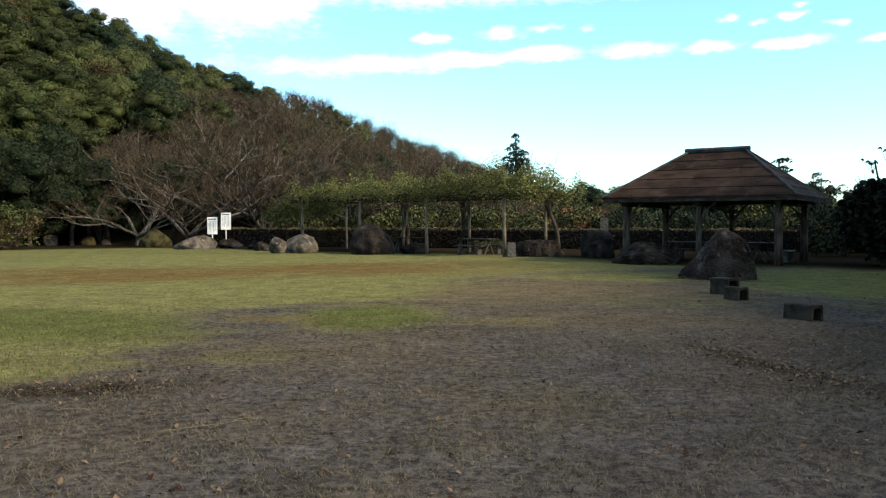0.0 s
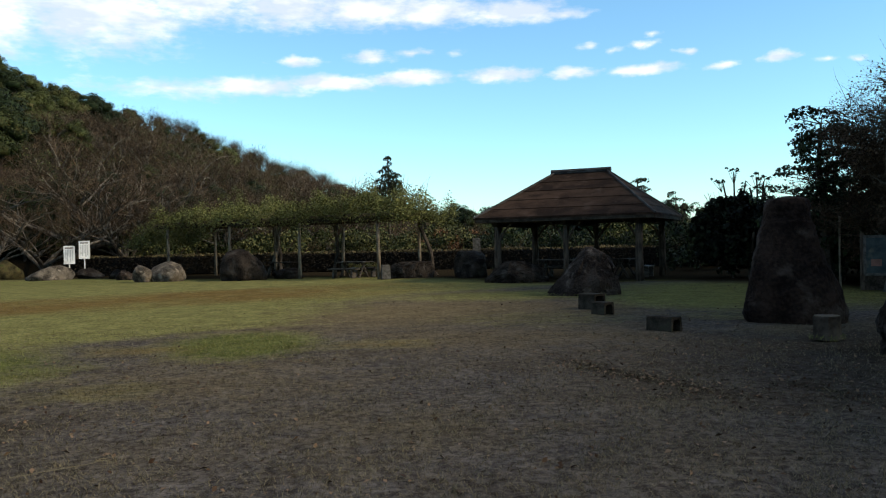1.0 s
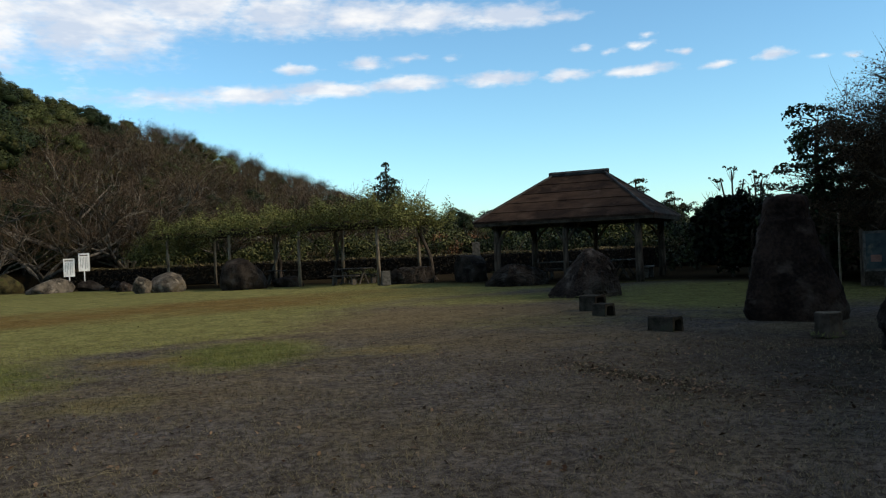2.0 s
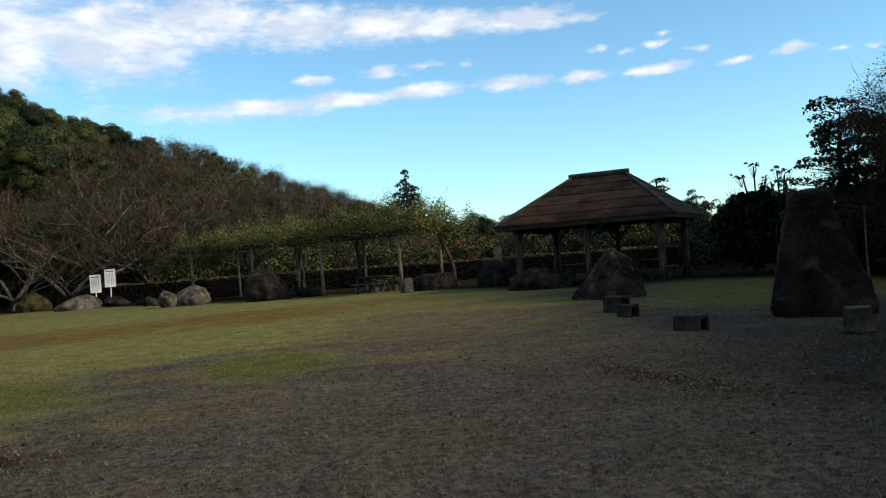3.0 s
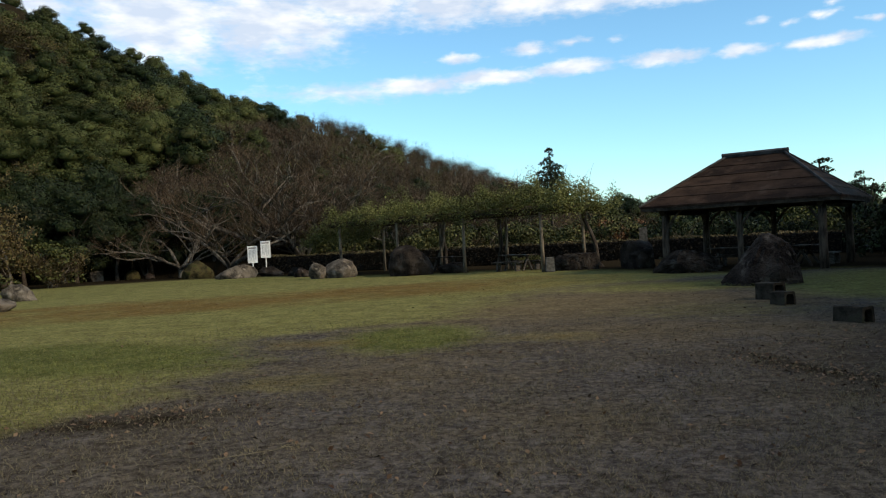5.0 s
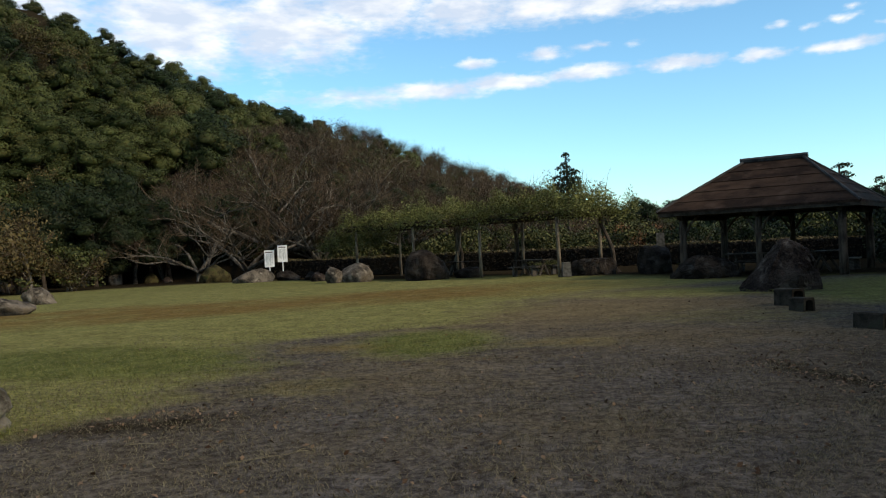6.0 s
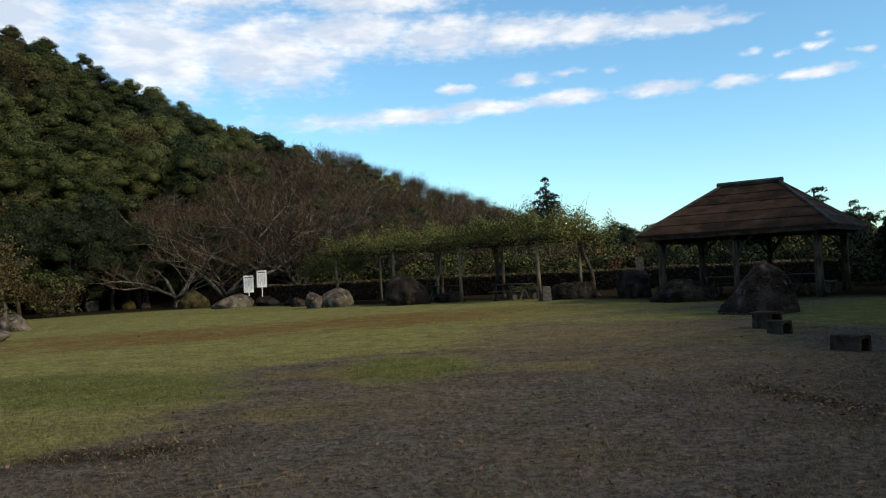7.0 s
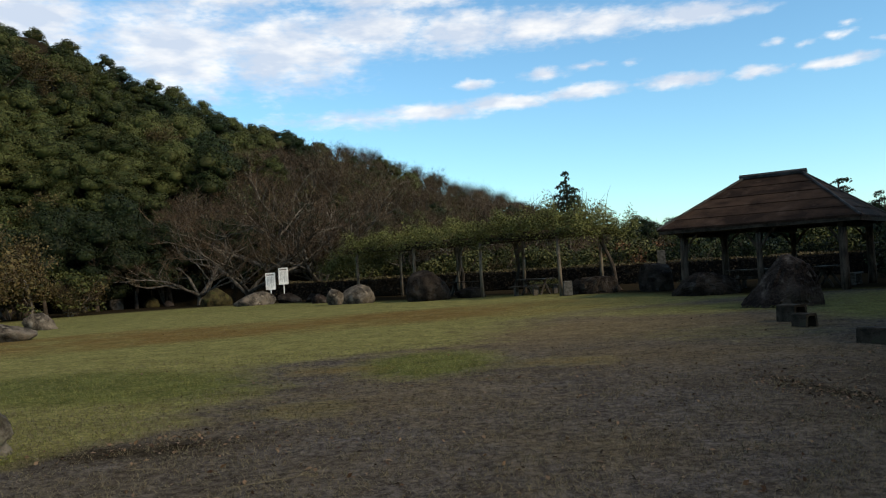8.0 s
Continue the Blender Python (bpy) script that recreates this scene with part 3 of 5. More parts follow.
def make_pergola():
    ang = math.degrees(math.atan2(PU.y, PU.x))
    g = thing("pergola", Matrix.Translation(P0) @ pose(0, 0, 0, 0, 0, ang), "long timber pergola with pale posts and dark beams", "pergola")
    rng = random.Random(8)
    # local x along the rows, local -y towards the hedge
    for i in range(4):
        for y in (0, -DEEP):
            b = Build()
            x = i * STEP
            b.tube([(x + rng.uniform(-.03, .03), y, 0), (x, y, 1.2), (x + rng.uniform(-.04, .04), y, PH)], [0.085, 0.078, 0.07], 8)
            part("post", b, POLE, g, smooth=True)
    for y in (0.0, -DEEP):
        b = Build()
        b.box((1.5 * STEP, y, PH + 0.06), (3 * STEP + 1.6, 0.16, 0.18))
        part("beam", b, BEAM, g)
    for i in range(16):
        b = Build()
        b.box((-0.6 + i * (3 * STEP + 1.2) / 15, -DEEP / 2, PH + 0.20), (0.08, DEEP + 1.2, 0.10))
        part("crossbar", b, BEAM, g)
    return g


make_pergola()


def make_vine():
    rng = np.random.default_rng(5)
    m = Matrix.Translation(P0) @ pose(0, 0, 0, 0, 0, math.degrees(math.atan2(PU.y, PU.x)))
    v = thing("climbing_vine", m, "yellow-green climbing vine spread over the pergola roof", "vine")
    n = 60000
    x = rng.uniform(-1.7, 3 * STEP + 2.6, n)
    y = rng.uniform(-DEEP - 0.8, 0.9, n)
    lump = 0.5 + 0.5 * np.sin(x * 1.7) * np.cos(y * 1.9 + x * 0.6) + 0.25 * np.sin(x * 4.1 + y * 3)
    lump = lump + 0.35 * np.sin(x * 7.7 - y * 5.1) * np.sin(x * 2.9 + y)
    thick = np.interp(x, [-1, 0, 1.5, 4, 9, 14, 16.4], [1.15, 1.6, 1.35, 1.15, 1.15, 1.0, 0.5]) * (0.45 + 0.65 * lump)
    z = PH + 0.05 + thick * rng.uniform(0, 1, n) ** 0.8
    droop = np.clip((x - 3 * STEP - 0.2) / 2.4, 0, 1)
    z -= droop * 1.1
    edge = np.maximum(np.clip((y + 0.2) / 1.1, 0, 1), np.clip((-x + 0.0) / 1.3, 0, 1))
    z -= edge * rng.uniform(0, 1.0, n) ** 3 * (0.7 + 0.9 * np.clip(np.sin(x * 3.3) * np.sin(x * 1.3 + 1), 0, 1))
    nr = rng.normal(size=(n, 3)) * 0.7 + np.array([0, 0.2, 0.9])
    part("foliage", quads(np.stack([x, y, z], 1), nr, rng.uniform(0.035, 0.08, n), "foliage", VINE, rng, 0.4), None, v)
    # shoots that stand up and hang down
    b = Build()
    r = random.Random(4)
    for i in range(420):
        px, py = r.uniform(-0.8, 3 * STEP + 2.0), r.uniform(-DEEP - 0.5, 0.7)
        pz = PH + 0.5
        top = r.random() < 0.55
        p = Vector((px, py, pz))
        pts = [p.copy()]
        d = Vector((r.uniform(-.5, .5), r.uniform(-.5, .5), 1.0 if top else -0.6))
        for k in range(5):
            d += Vector((r.uniform(-.45, .45), r.uniform(-.45, .45), r.uniform(-.25, .2)))
            p = p + d.normalized() * (0.34 if px < 3 and top else 0.22)
            pts.append(p.copy())
        b.tube(pts, [0.014, 0.012, 0.010, 0.009, 0.007, 0.004], 3, False)
    tagged(part("vine_growth", b, TWIG, v), kind="stuff")
    for x, y, lean, lab in ((-0.2, -DEEP + 0.15, -0.9, 1), (STEP + 0.25, -DEEP + 0.1, 0.25, 1), (2 * STEP + 0.1, -DEEP - 0.1, -0.5, 1), (2 * STEP - 0.4, -DEEP, 0.9, 0)):
        b = Build()
        pts = [Vector((x + lean * (1 - t) ** 1.4 + 0.06 * math.sin(9 * t), y + 0.08 * math.cos(8 * t), PH * t * 1.05)) for t in (0, .2, .4, .6, .8, 1)]
        b.tube(pts, [0.11, 0.09, 0.10, 0.085, 0.10, 0.12], 7)
        part("stem", b, DARKBARK if lab else BARK, v, "twisted woody stem")
    return v


make_vine()
PM = Matrix.Translation(P0) @ pose(0, 0, 0, 0, 0, math.degrees(math.atan2(PU.y, PU.x)))
make_table(PM @ pose(STEP * 0.55, -DEEP * 0.45, 0), "worn wooden picnic table under the pergola", 1.7)
make_bench(PM @ pose(STEP * 0.55, -DEEP * 0.45 + 0.75, 0), "wooden bench beside the pergola table", 1.6)
make_bench(PM @ pose(STEP * 0.55, -DEEP * 0.45 - 0.75, 0), "wooden bench beside the pergola table", 1.6)
make_table(PM @ pose(STEP * 1.6, -DEEP * 0.5, 0), "dark wooden picnic table under the vine", 1.7, BEAM)


# ---- rocks ----
ROCK_LICHEN = material("lichen_rock", (0.045, 0.040, 0.033), (0.16, 0.145, 0.12), 3.5, 26, 0.9, 1.0, spot=(0.05, 0.06, 0.02), spot_scale=2.5, relief=0.06)
def make_rock(name, x, y, w, d, h, seed, mat, label, profile=None, detail=4, group="", facets=7, rough=0.10, craggy=0.75):
    rng = random.Random(seed)
    bm = bmesh.new()
    bmesh.ops.create_icosphere(bm, subdivisions=detail, radius=1.0)
    planes = []
    for _ in range(facets):
        n = Vector((rng.gauss(0, 1), rng.gauss(0, 1), rng.gauss(0.2, 0.8))).normalized()
        planes.append((n, rng.uniform(0.62, 0.88)))
    off = Vector((seed * 3.1, seed * 1.7, seed * 0.9))
    for v in bm.verts:
        p = v.co.normalized()
        p *= 1 + 0.22 * noise.noise(p * 1.4 + off) + rough * noise.noise(p * 3.7 + off) + rough * 0.4 * noise.noise(p * 9 + off) + rough * 0.25 * noise.noise(p * 22 + off) + 0.20 * (0.3 - abs(noise.noise(p * 2.1 - off))) + 0.09 * (0.3 - abs(noise.noise(p * 4.9 - off)))
        for n, k in planes:
            e = p.dot(n) - k
            if e > 0:
                p -= n * e * 0.88
        v.co = p
    lo = [min(v.co[i] for v in bm.verts) for i in range(3)]
    hi = [max(v.co[i] for v in bm.verts) for i in range(3)]
    zb = lo[2] + (hi[2] - lo[2]) * 0.30
    sunk = 0.10
    for v in bm.verts:
        fx = (v.co.x - lo[0]) / (hi[0] - lo[0])
        fy = (v.co.y - lo[1]) / (hi[1] - lo[1])
        fz = max(-sunk, (v.co.z - zb) / (hi[2] - zb))
        if profile:
            zs = [q[0] for q in profile]
            a, b = np.interp(fz, zs, [q[1] for q in profile]), np.interp(fz, zs, [q[2] for q in profile])
            # undo the ball's narrowing before the outline is laid on
            full = math.sqrt(max(0.05, 1 - max(0, fz) ** 2 * 0.93))
            u = 0.5 + (fx - 0.5) / full
            fx = a + (b - a) * min(1.0, max(0.0, u))
            fy = 0.5 + (fy - 0.5) / full ** 0.5 * (b - a) ** 0.6
        v.co = Vector(((fx - 0.5) * w, (fy - 0.5) * d, fz * h))
    bm.normal_update()
    for v in bm.verts:
        q = v.co / max(0.5, h) * 1.3 + off
        crag = (0.28 - abs(noise.noise(q * 1.6))) * 0.13 + (0.28 - abs(noise.noise(q * 3.6 + off))) * 0.075 + noise.noise(q * 8) * 0.022 + noise.noise(q * 18) * 0.012
        v.co += v.normal * crag * min(w, d, h) * (craggy if v.co.z > 0 else 0.3)
    me = bpy.data.meshes.new(name)
    bm.to_mesh(me)
    bm.free()
    me.materials.append(mat)
    me.polygons.foreach_set("use_smooth", [True] * len(me.polygons))
    ob = new(name, me)
    ob.matrix_basis = pose(x, y, 0, 0, 0, -math.degrees(math.atan2(x, y)))
    return tagged(ob, label, "rock", group)


def make_hewn(name, x, y, w, d, h, seed, mat, label, outline, square=2.7, crack=1.0):
    """A rock with broad faces: rings laid along its outline, then broken by clefts and chips."""
    rows, n = 64, 96
    off = Vector((seed * 2.3, seed * 1.1, seed * 0.7))
    rings = [(-0.08 + 1.08 * i / rows, 1.0) for i in range(rows + 1)] + [(1.0 + 0.02 * (1 - k), k) for k in (0.85, 0.65, 0.45, 0.25, 0.1)]
    zs = [q[0] for q in outline]
    pts = []
    for fz, k in rings:
        a, e = np.interp(fz, zs, [q[1] for q in outline]), np.interp(fz, zs, [q[2] for q in outline])
        hw, cx = (e - a) / 2 * w, ((a + e) / 2 - 0.5) * w
        hd = d / 2 * ((e - a) ** 0.55)
        for j in range(n):
            th = 2 * math.pi * j / n
            c, s_ = math.cos(th), math.sin(th)
            c, s_ = math.copysign(abs(c) ** (2 / square), c), math.copysign(abs(s_) ** (2 / square), s_)
            p = Vector((cx + hw * k * c, hd * k * s_, fz * h))
            q = p * (1.25 / h) + off
            dist, seeds = noise.voronoi(q * 1.45 + noise.noise_vector(q * 2) * 0.12)
            fine = noise.voronoi(q * 4.2)[0]
            tilt = noise.noise_vector(seeds[0] * 9.7)
            g = 0.20 * (q * 1.45 - seeds[0]).dot(tilt) * crack + 0.05 * min(0.3, dist[1] - dist[0]) * crack + 0.03 * min(0.4, fine[1] - fine[0]) * crack + 0.05 * noise.noise(q * 1.7) + 0.018 * noise.noise(q * 7) + 0.008 * noise.noise(q * 19)
            out = Vector((c, s_, 0.25 if k == 1 else 1.2)).normalized()
            pts.append(p + out * (g - 0.03) * h * (k if k < 1 else 1) * (0.6 if fz < 0.02 else 1))
    b = Build()
    m = len(rings)
    b.add(pts, [(i * n + j, i * n + (j + 1) % n, (i + 1) * n + (j + 1) % n, (i + 1) * n + j) for i in range(m - 1) for j in range(n)] + [tuple((m - 1) * n + j for j in range(n))])
    ob = part(name, b, mat, None, smooth=True, m=pose(x, y, 0, 0, 0, -math.degrees(math.atan2(x, y))))
    return tagged(ob, label, "rock")


def make_faceted(x, y, w, d, h, seed, mat, label, outline, chips=0.02):
    """A boulder broken along flat faces: the hull of a few rough corners, with a chipped skin."""
    rng = random.Random(seed)
    bm = bmesh.new()
    for fz, a, e in outline:
        depth = d / 2 * (e - a) ** 0.6
        for u, v in ((a, 0), (e, 0), (a * .68 + e * .32, -1), (a * .3 + e * .7, -.92), (a * .6 + e * .4, .95), (a * .25 + e * .75, .85)):
            j = 0.05 if v else 0.015
            bm.verts.new(((u - 0.5) * w + rng.uniform(-j, j) * w, v * depth * rng.uniform(0.72, 1.08), fz * h + rng.uniform(-j, j) * h * (0 < fz < 1)))
    hull = bmesh.ops.convex_hull(bm, input=bm.verts)
    bmesh.ops.delete(bm, geom=list({g for g in hull["geom_interior"] + hull["geom_unused"] if isinstance(g, bmesh.types.BMVert)}), context="VERTS")
    bmesh.ops.subdivide_edges(bm, edges=bm.edges[:], cuts=7, use_grid_fill=True)
    bm.normal_update()
    off = Vector((seed * 2.3, seed * 1.1, seed * 0.7))
    for v in bm.verts:
        q = v.co * 1.6 + off
        cell = noise.voronoi(q * 1.3)[0]
        v.co += v.normal * h * (chips * (noise.noise(q * 1.5) * 1.6 + noise.noise(q * 4) + 0.6 * noise.noise(q * 11)) - 2.2 * chips * max(0, 0.12 - (cell[1] - cell[0])) / 0.12)
    bm.normal_update()
    for e in bm.edges:
        e.smooth = len(e.link_faces) == 2 and e.calc_face_angle(0) < 0.30
    for f in bm.faces:
        f.smooth = True
    me = bpy.data.meshes.new("boulder")
    bm.to_mesh(me)
    bm.free()
    me.materials.append(mat)
    ob = new("boulder", me)
    ob.matrix_basis = pose(x, y, 0, 0, 0, -math.degrees(math.atan2(x, y)))
    return tagged(ob, label, "rock")


make_faceted(7.15, 21.2, 2.0, 1.6, 1.30, 11, ROCK_MID, "large peaked grey-brown boulder on the grass",
             [(-0.06, 0, 1), (0.10, 0.02, 1.0), (0.32, 0.14, 0.98), (0.55, 0.34, 0.93), (0.80, 0.42, 0.85), (0.94, 0.50, 0.74), (1, 0.56, 0.64)])
make_hewn("standing_stone", 8.16, 12.88, 1.76, 1.25, 2.12, 23, ROCK_RED, "tall dark reddish standing stone with a flat top",
          [(-0.1, 0.05, 0.95), (0, 0.03, 0.97), (0.07, 0, 1.0), (0.25, 0.03, 0.95), (0.43, 0.07, 0.86), (0.57, 0.10, 0.76), (0.70, 0.135, 0.69), (0.85, 0.18, 0.655), (0.94, 0.21, 0.64), (0.985, 0.235, 0.625), (1, 0.27, 0.60)], 3.0, 0.25)
make_rock("boulder", 7.27, 8.6, 1.5, 1.2, 0.95, 31, ROCK_DARK, "dark rounded boulder at the edge of the path",
          [(-0.1, 0, 1), (0, 0, 1), (0.3, 0.03, 0.98), (0.7, 0.17, 0.9), (1, 0.33, 0.75)], 6)
make_rock("boulder", -3.3, 38.3, 2.2, 1.7, 1.42, 5, ROCK_DARK, "big dark humped boulder in front of the pergola", [(-.1, 0, 1), (0, 0, 1), (.4, .03, .93), (.75, .09, .76), (.92, .16, .6), (1, .24, .48)])
make_rock("boulder", -1.35, 39.0, 1.5, 1.0, 0.52, 6, ROCK_DARK, "low dark boulder beside a larger one")
make_rock("boulder", -6.9, 39.5, 1.65, 1.2, 0.92, 7, ROCK_PALE, "pale tan boulder at the lawn's edge", [(-.1, 0, 1), (0, 0, 1), (.5, .02, .98), (.85, .1, .92), (1, .3, .75)])
make_rock("boulder", -8.0, 39.4, 0.85, 0.8, 0.80, 8, ROCK_PALE, "small rounded grey-tan boulder", [(-.1, 0, 1), (0, 0, 1), (.5, .0, 1), (.85, .12, .9), (1, .3, .7)])
make_rock("boulder", -14.1, 46.2, 2.5, 1.6, 0.80, 9, ROCK_PALE, "broad flat pale boulder near the notice boards", [(-.1, 0, 1), (0, 0, 1), (.5, .04, .97), (.85, .15, .85), (1, .3, .7)])
make_rock("boulder", -17.6, 49.5, 2.1, 1.5, 1.08, 10, ROCK_MOSS, "mossy olive-brown boulder under the trees", [(-.1, 0, 1), (0, 0, 1), (.4, .1, .95), (.8, .28, .7), (1, .4, .58)])
make_rock("boulder", -12.4, 47.6, 1.4, 1.0, 0.58, 12, ROCK_DARK, "low dark boulder near the notice boards")
make_rock("boulder", -10.6, 46.0, 1.0, 0.8, 0.50, 13, ROCK_DARK, "low dark grey boulder")
make_rock("boulder", -9.6, 43.0, 0.9, 0.8, 0.50, 14, ROCK_MID, "small grey boulder beside a pale one")
make_faceted(4.1, 35.6, 2.1, 1.2, 0.72, 15, ROCK_DARK, "long flat-topped dark boulder", [(-.08, 0, 1), (.2, .0, 1), (.6, .04, .98), (.9, .12, .95), (1, .28, .9)], 0.03)
make_rock("boulder", 6.6, 34.6, 1.45, 1.2, 1.18, 16, ROCK_DARK, "blocky dark boulder below the stone marker", [(-.1, 0, 1), (0, 0, 1), (.6, .03, .95), (.9, .12, .85), (1, .25, .72)])
make_faceted(7.3, 29.2, 2.4, 1.5, 0.78, 17, ROCK_DARK, "low jagged dark boulder before the gazebo", [(-.08, 0, 1), (.15, .02, .99), (.5, .09, .95), (.8, .2, .82), (1, .3, .58)], 0.03)
make_rock("boulder", -4.78, 6.72, 0.98, 0.8, 0.48, 18, ROCK_LICHEN, "grey lichen-stained boulder on mossy grass", [(-.1, 0, 1), (0, 0, 1), (.5, .03, .97), (.85, .1, .9), (1, .25, .75)], 5)
make_rock("boulder", -15.2, 24.2, 1.6, 1.1, 0.55, 19, ROCK_PALE, "low grey-brown boulder on the lawn")
make_rock("boulder", -17.9, 30.6, 1.3, 1.0, 0.66, 20, ROCK_PALE, "grey-brown boulder on the lawn")
for i, (x, y, w, h, mt) in enumerate([(-25.8, 53.3, 0.9, 0.95, ROCK_PALE), (-27.9, 53.0, 0.8, 0.75, ROCK_PALE), (-28.8, 52.6, 1.0, 1.1, ROCK_PALE), (-29.4, 46.4, 1.3, 0.95, ROCK_MID), (-30.3, 50.0, 1.3, 0.9, ROCK_MID), (-23.9, 54.5, 1.1, 0.7, ROCK_MOSS), (-22.4, 53.8, 0.7, 0.4, ROCK_MID), (-26.9, 53.8, 1.0, 0.6, ROCK_DARK)]):
    make_rock("boulder", x, y, w, w * 0.8, h, 40 + i, mt, "garden boulder at the foot of the wooded slope", None, 3, "boulders below the slope")


# ---- stone and concrete blocks, stump, marker ----
def make_channel(m, length, w, h):
    """An upturned concrete gutter: open at both ends, hollow below."""
    t = 0.045
    b = Build()
    sec = [(-w / 2, 0), (-w / 2 + 0.015, h - 0.02), (-w / 2 + 0.04, h), (w / 2 - 0.04, h), (w / 2 - 0.015, h - 0.02), (w / 2, 0), (w / 2 - t, 0), (w / 2 - t - 0.015, h - t - 0.03), (w / 2 - t - 0.05, h - t), (-w / 2 + t + 0.05, h - t), (-w / 2 + t + 0.015, h - t - 0.03), (-w / 2 + t, 0)]
    k = len(sec)
    b.add([(-length / 2, y, z) for y, z in sec] + [(length / 2, y, z) for y, z in sec], [(i, (i + 1) % k, k + (i + 1) % k, k + i) for i in range(k)]
          + [(0, 11, 10, 1), (1, 10, 9, 2), (2, 9, 8, 3), (3, 8, 7, 4), (4, 7, 6, 5)] + [(k + 1, k + 10, k + 11, k), (k + 2, k + 9, k + 10, k + 1), (k + 3, k + 8, k + 9, k + 2), (k + 4, k + 7, k + 8, k + 3), (k + 5, k + 6, k + 7, k + 4)])
    ob = part("gutter_block", b, CONCRETE, None)
    ob.matrix_basis = m
    return tagged(ob, "upturned weathered concrete gutter block on the ground", "concrete block", "gutter blocks")


make_channel(pose(5.78, 16.6, -0.01, 0, 0, -62), 0.46, 0.36, 0.35)
make_channel(pose(5.60, 15.45, -0.01, 0, 0, -62), 0.34, 0.30, 0.25)
make_channel(pose(5.47, 12.28, -0.01, 0, 0, -60), 0.48, 0.29, 0.24)


def make_stump():
    s = thing("tree_stump", pose(7.07, 10.43, 0), "sawn grey tree stump with a flat top", "stump")
    b = Build()
    n = 18
    prof = [(0.0, 1.12), (0.08, 1.02), (0.2, 0.97), (0.31, 1.0), (0.33, 0.97)]
    pts = [(0.175 * r * (1 + 0.06 * math.sin(5 * a) + 0.04 * math.sin(9 * a + 1)) * math.cos(a), 0.175 * r * (1 + 0.06 * math.sin(5 * a) + 0.04 * math.sin(9 * a + 1)) * math.sin(a), z) for z, r in prof for a in [2 * math.pi * k / n for k in range(n)]]
    b.add(pts, [(i * n + k, i * n + (k + 1) % n, (i + 1) * n + (k + 1) % n, (i + 1) * n + k) for i in range(len(prof) - 1) for k in range(n)])
    part("bark", b, DARKBARK, s)
    b = Build()
    top = [(0.172 * math.cos(2 * math.pi * k / n), 0.172 * math.sin(2 * math.pi * k / n), 0.326) for k in range(n)]
    b.add(top + [(p[0] * .97, p[1] * .97, 0.338) for p in top], [(k, (k + 1) % n, n + (k + 1) % n, n + k) for k in range(n)] + [tuple(range(n, 2 * n))])
    part("cut_top", b, STUMP_TOP, s, "pale sawn wood")


make_stump()


def make_tuft(x, y, w, n, seed, label):
    rng = np.random.default_rng(seed)
    a, r = rng.uniform(0, 6.28, n), rng.uniform(0.55, 1.15, n)
    z = rng.uniform(0.0, 0.07, n)
    c = np.stack([x + w * r * np.cos(a), y + w * r * 0.8 * np.sin(a), z], 1)
    nr = np.stack([np.cos(a), np.sin(a), rng.uniform(-0.1, 0.4, n)], 1) + rng.normal(size=(n, 3)) * 0.3
    tagged(new("grass_tuft", quads(c, nr, rng.uniform(0.015, 0.04, n), "grass_tuft", BLADEGREEN, rng, 0.12)), label, "grass", kind="stuff")


make_tuft(-4.78, 6.72, 0.48, 1400, 3, "fresh green grass round the foot of a boulder")
make_tuft(7.07, 10.43, 0.24, 350, 4, "thin grass round the foot of a stump")
make_tuft(7.15, 21.2, 1.0, 700, 5, "thin grass round the foot of a peaked boulder")
b = Build()
b.box((0, 0, 0.31), (0.38, 0.30, 0.64), None, 0.9)
tagged(part("stone_post", b, STONE, None, m=pose(2.93, 34.9, 0, 0, 0, 8)), "short square grey stone post on the lawn", "stone post")
b = Build()
b.box((0, 0, 0.85), (0.36, 0.22, 1.7), None, 0.94)
tagged(part("stone_marker", b, STONE, None, m=pose(7.2, 36.2, 0, 0, 0, -8)), "upright cut stone marker behind a dark boulder", "stone marker")


# ---- notice boards ----
def make_notice(x, y, top, bottom, w):
    s = thing("notice_board", pose(x, y, 0, 0, 0, -math.degrees(math.atan2(x, y))), "white notice board on a thin white post", "sign", "white notice boards")
    b = Build()
    b.tube([(0, 0.03, 0), (0, 0.03, top - 0.1)], [0.035, 0.035], 8)
    part("post", b, WHITE, s)
    b = Build()
    b.box((0, 0, (top + bottom) / 2), (w, 0.03, top - bottom))
    face = part("panel", b, WHITE, s)
    h = top - bottom
    b = Build()
    b.box((-0.02 * w, -0.018, top - 0.12 * h), (w * 0.72, 0.006, h * 0.06))
    part("heading_bar", b, HEADING, face)
    # upright columns of writing
    for i, (u, hh) in enumerate(((-0.30, 0.50), (-0.16, 0.62), (-0.02, 0.44), (0.12, 0.66), (0.26, 0.58))):
        b = Build()
        b.box((u * w, -0.018, top - (0.22 + hh / 2) * h), (w * 0.055, 0.006, h * hh))
        part("text_bar", b, INK, face)


make_notice(-14.1, 49.6, 1.84, 0.79, 0.60)
make_notice(-13.35, 49.9, 2.12, 1.07, 0.60)


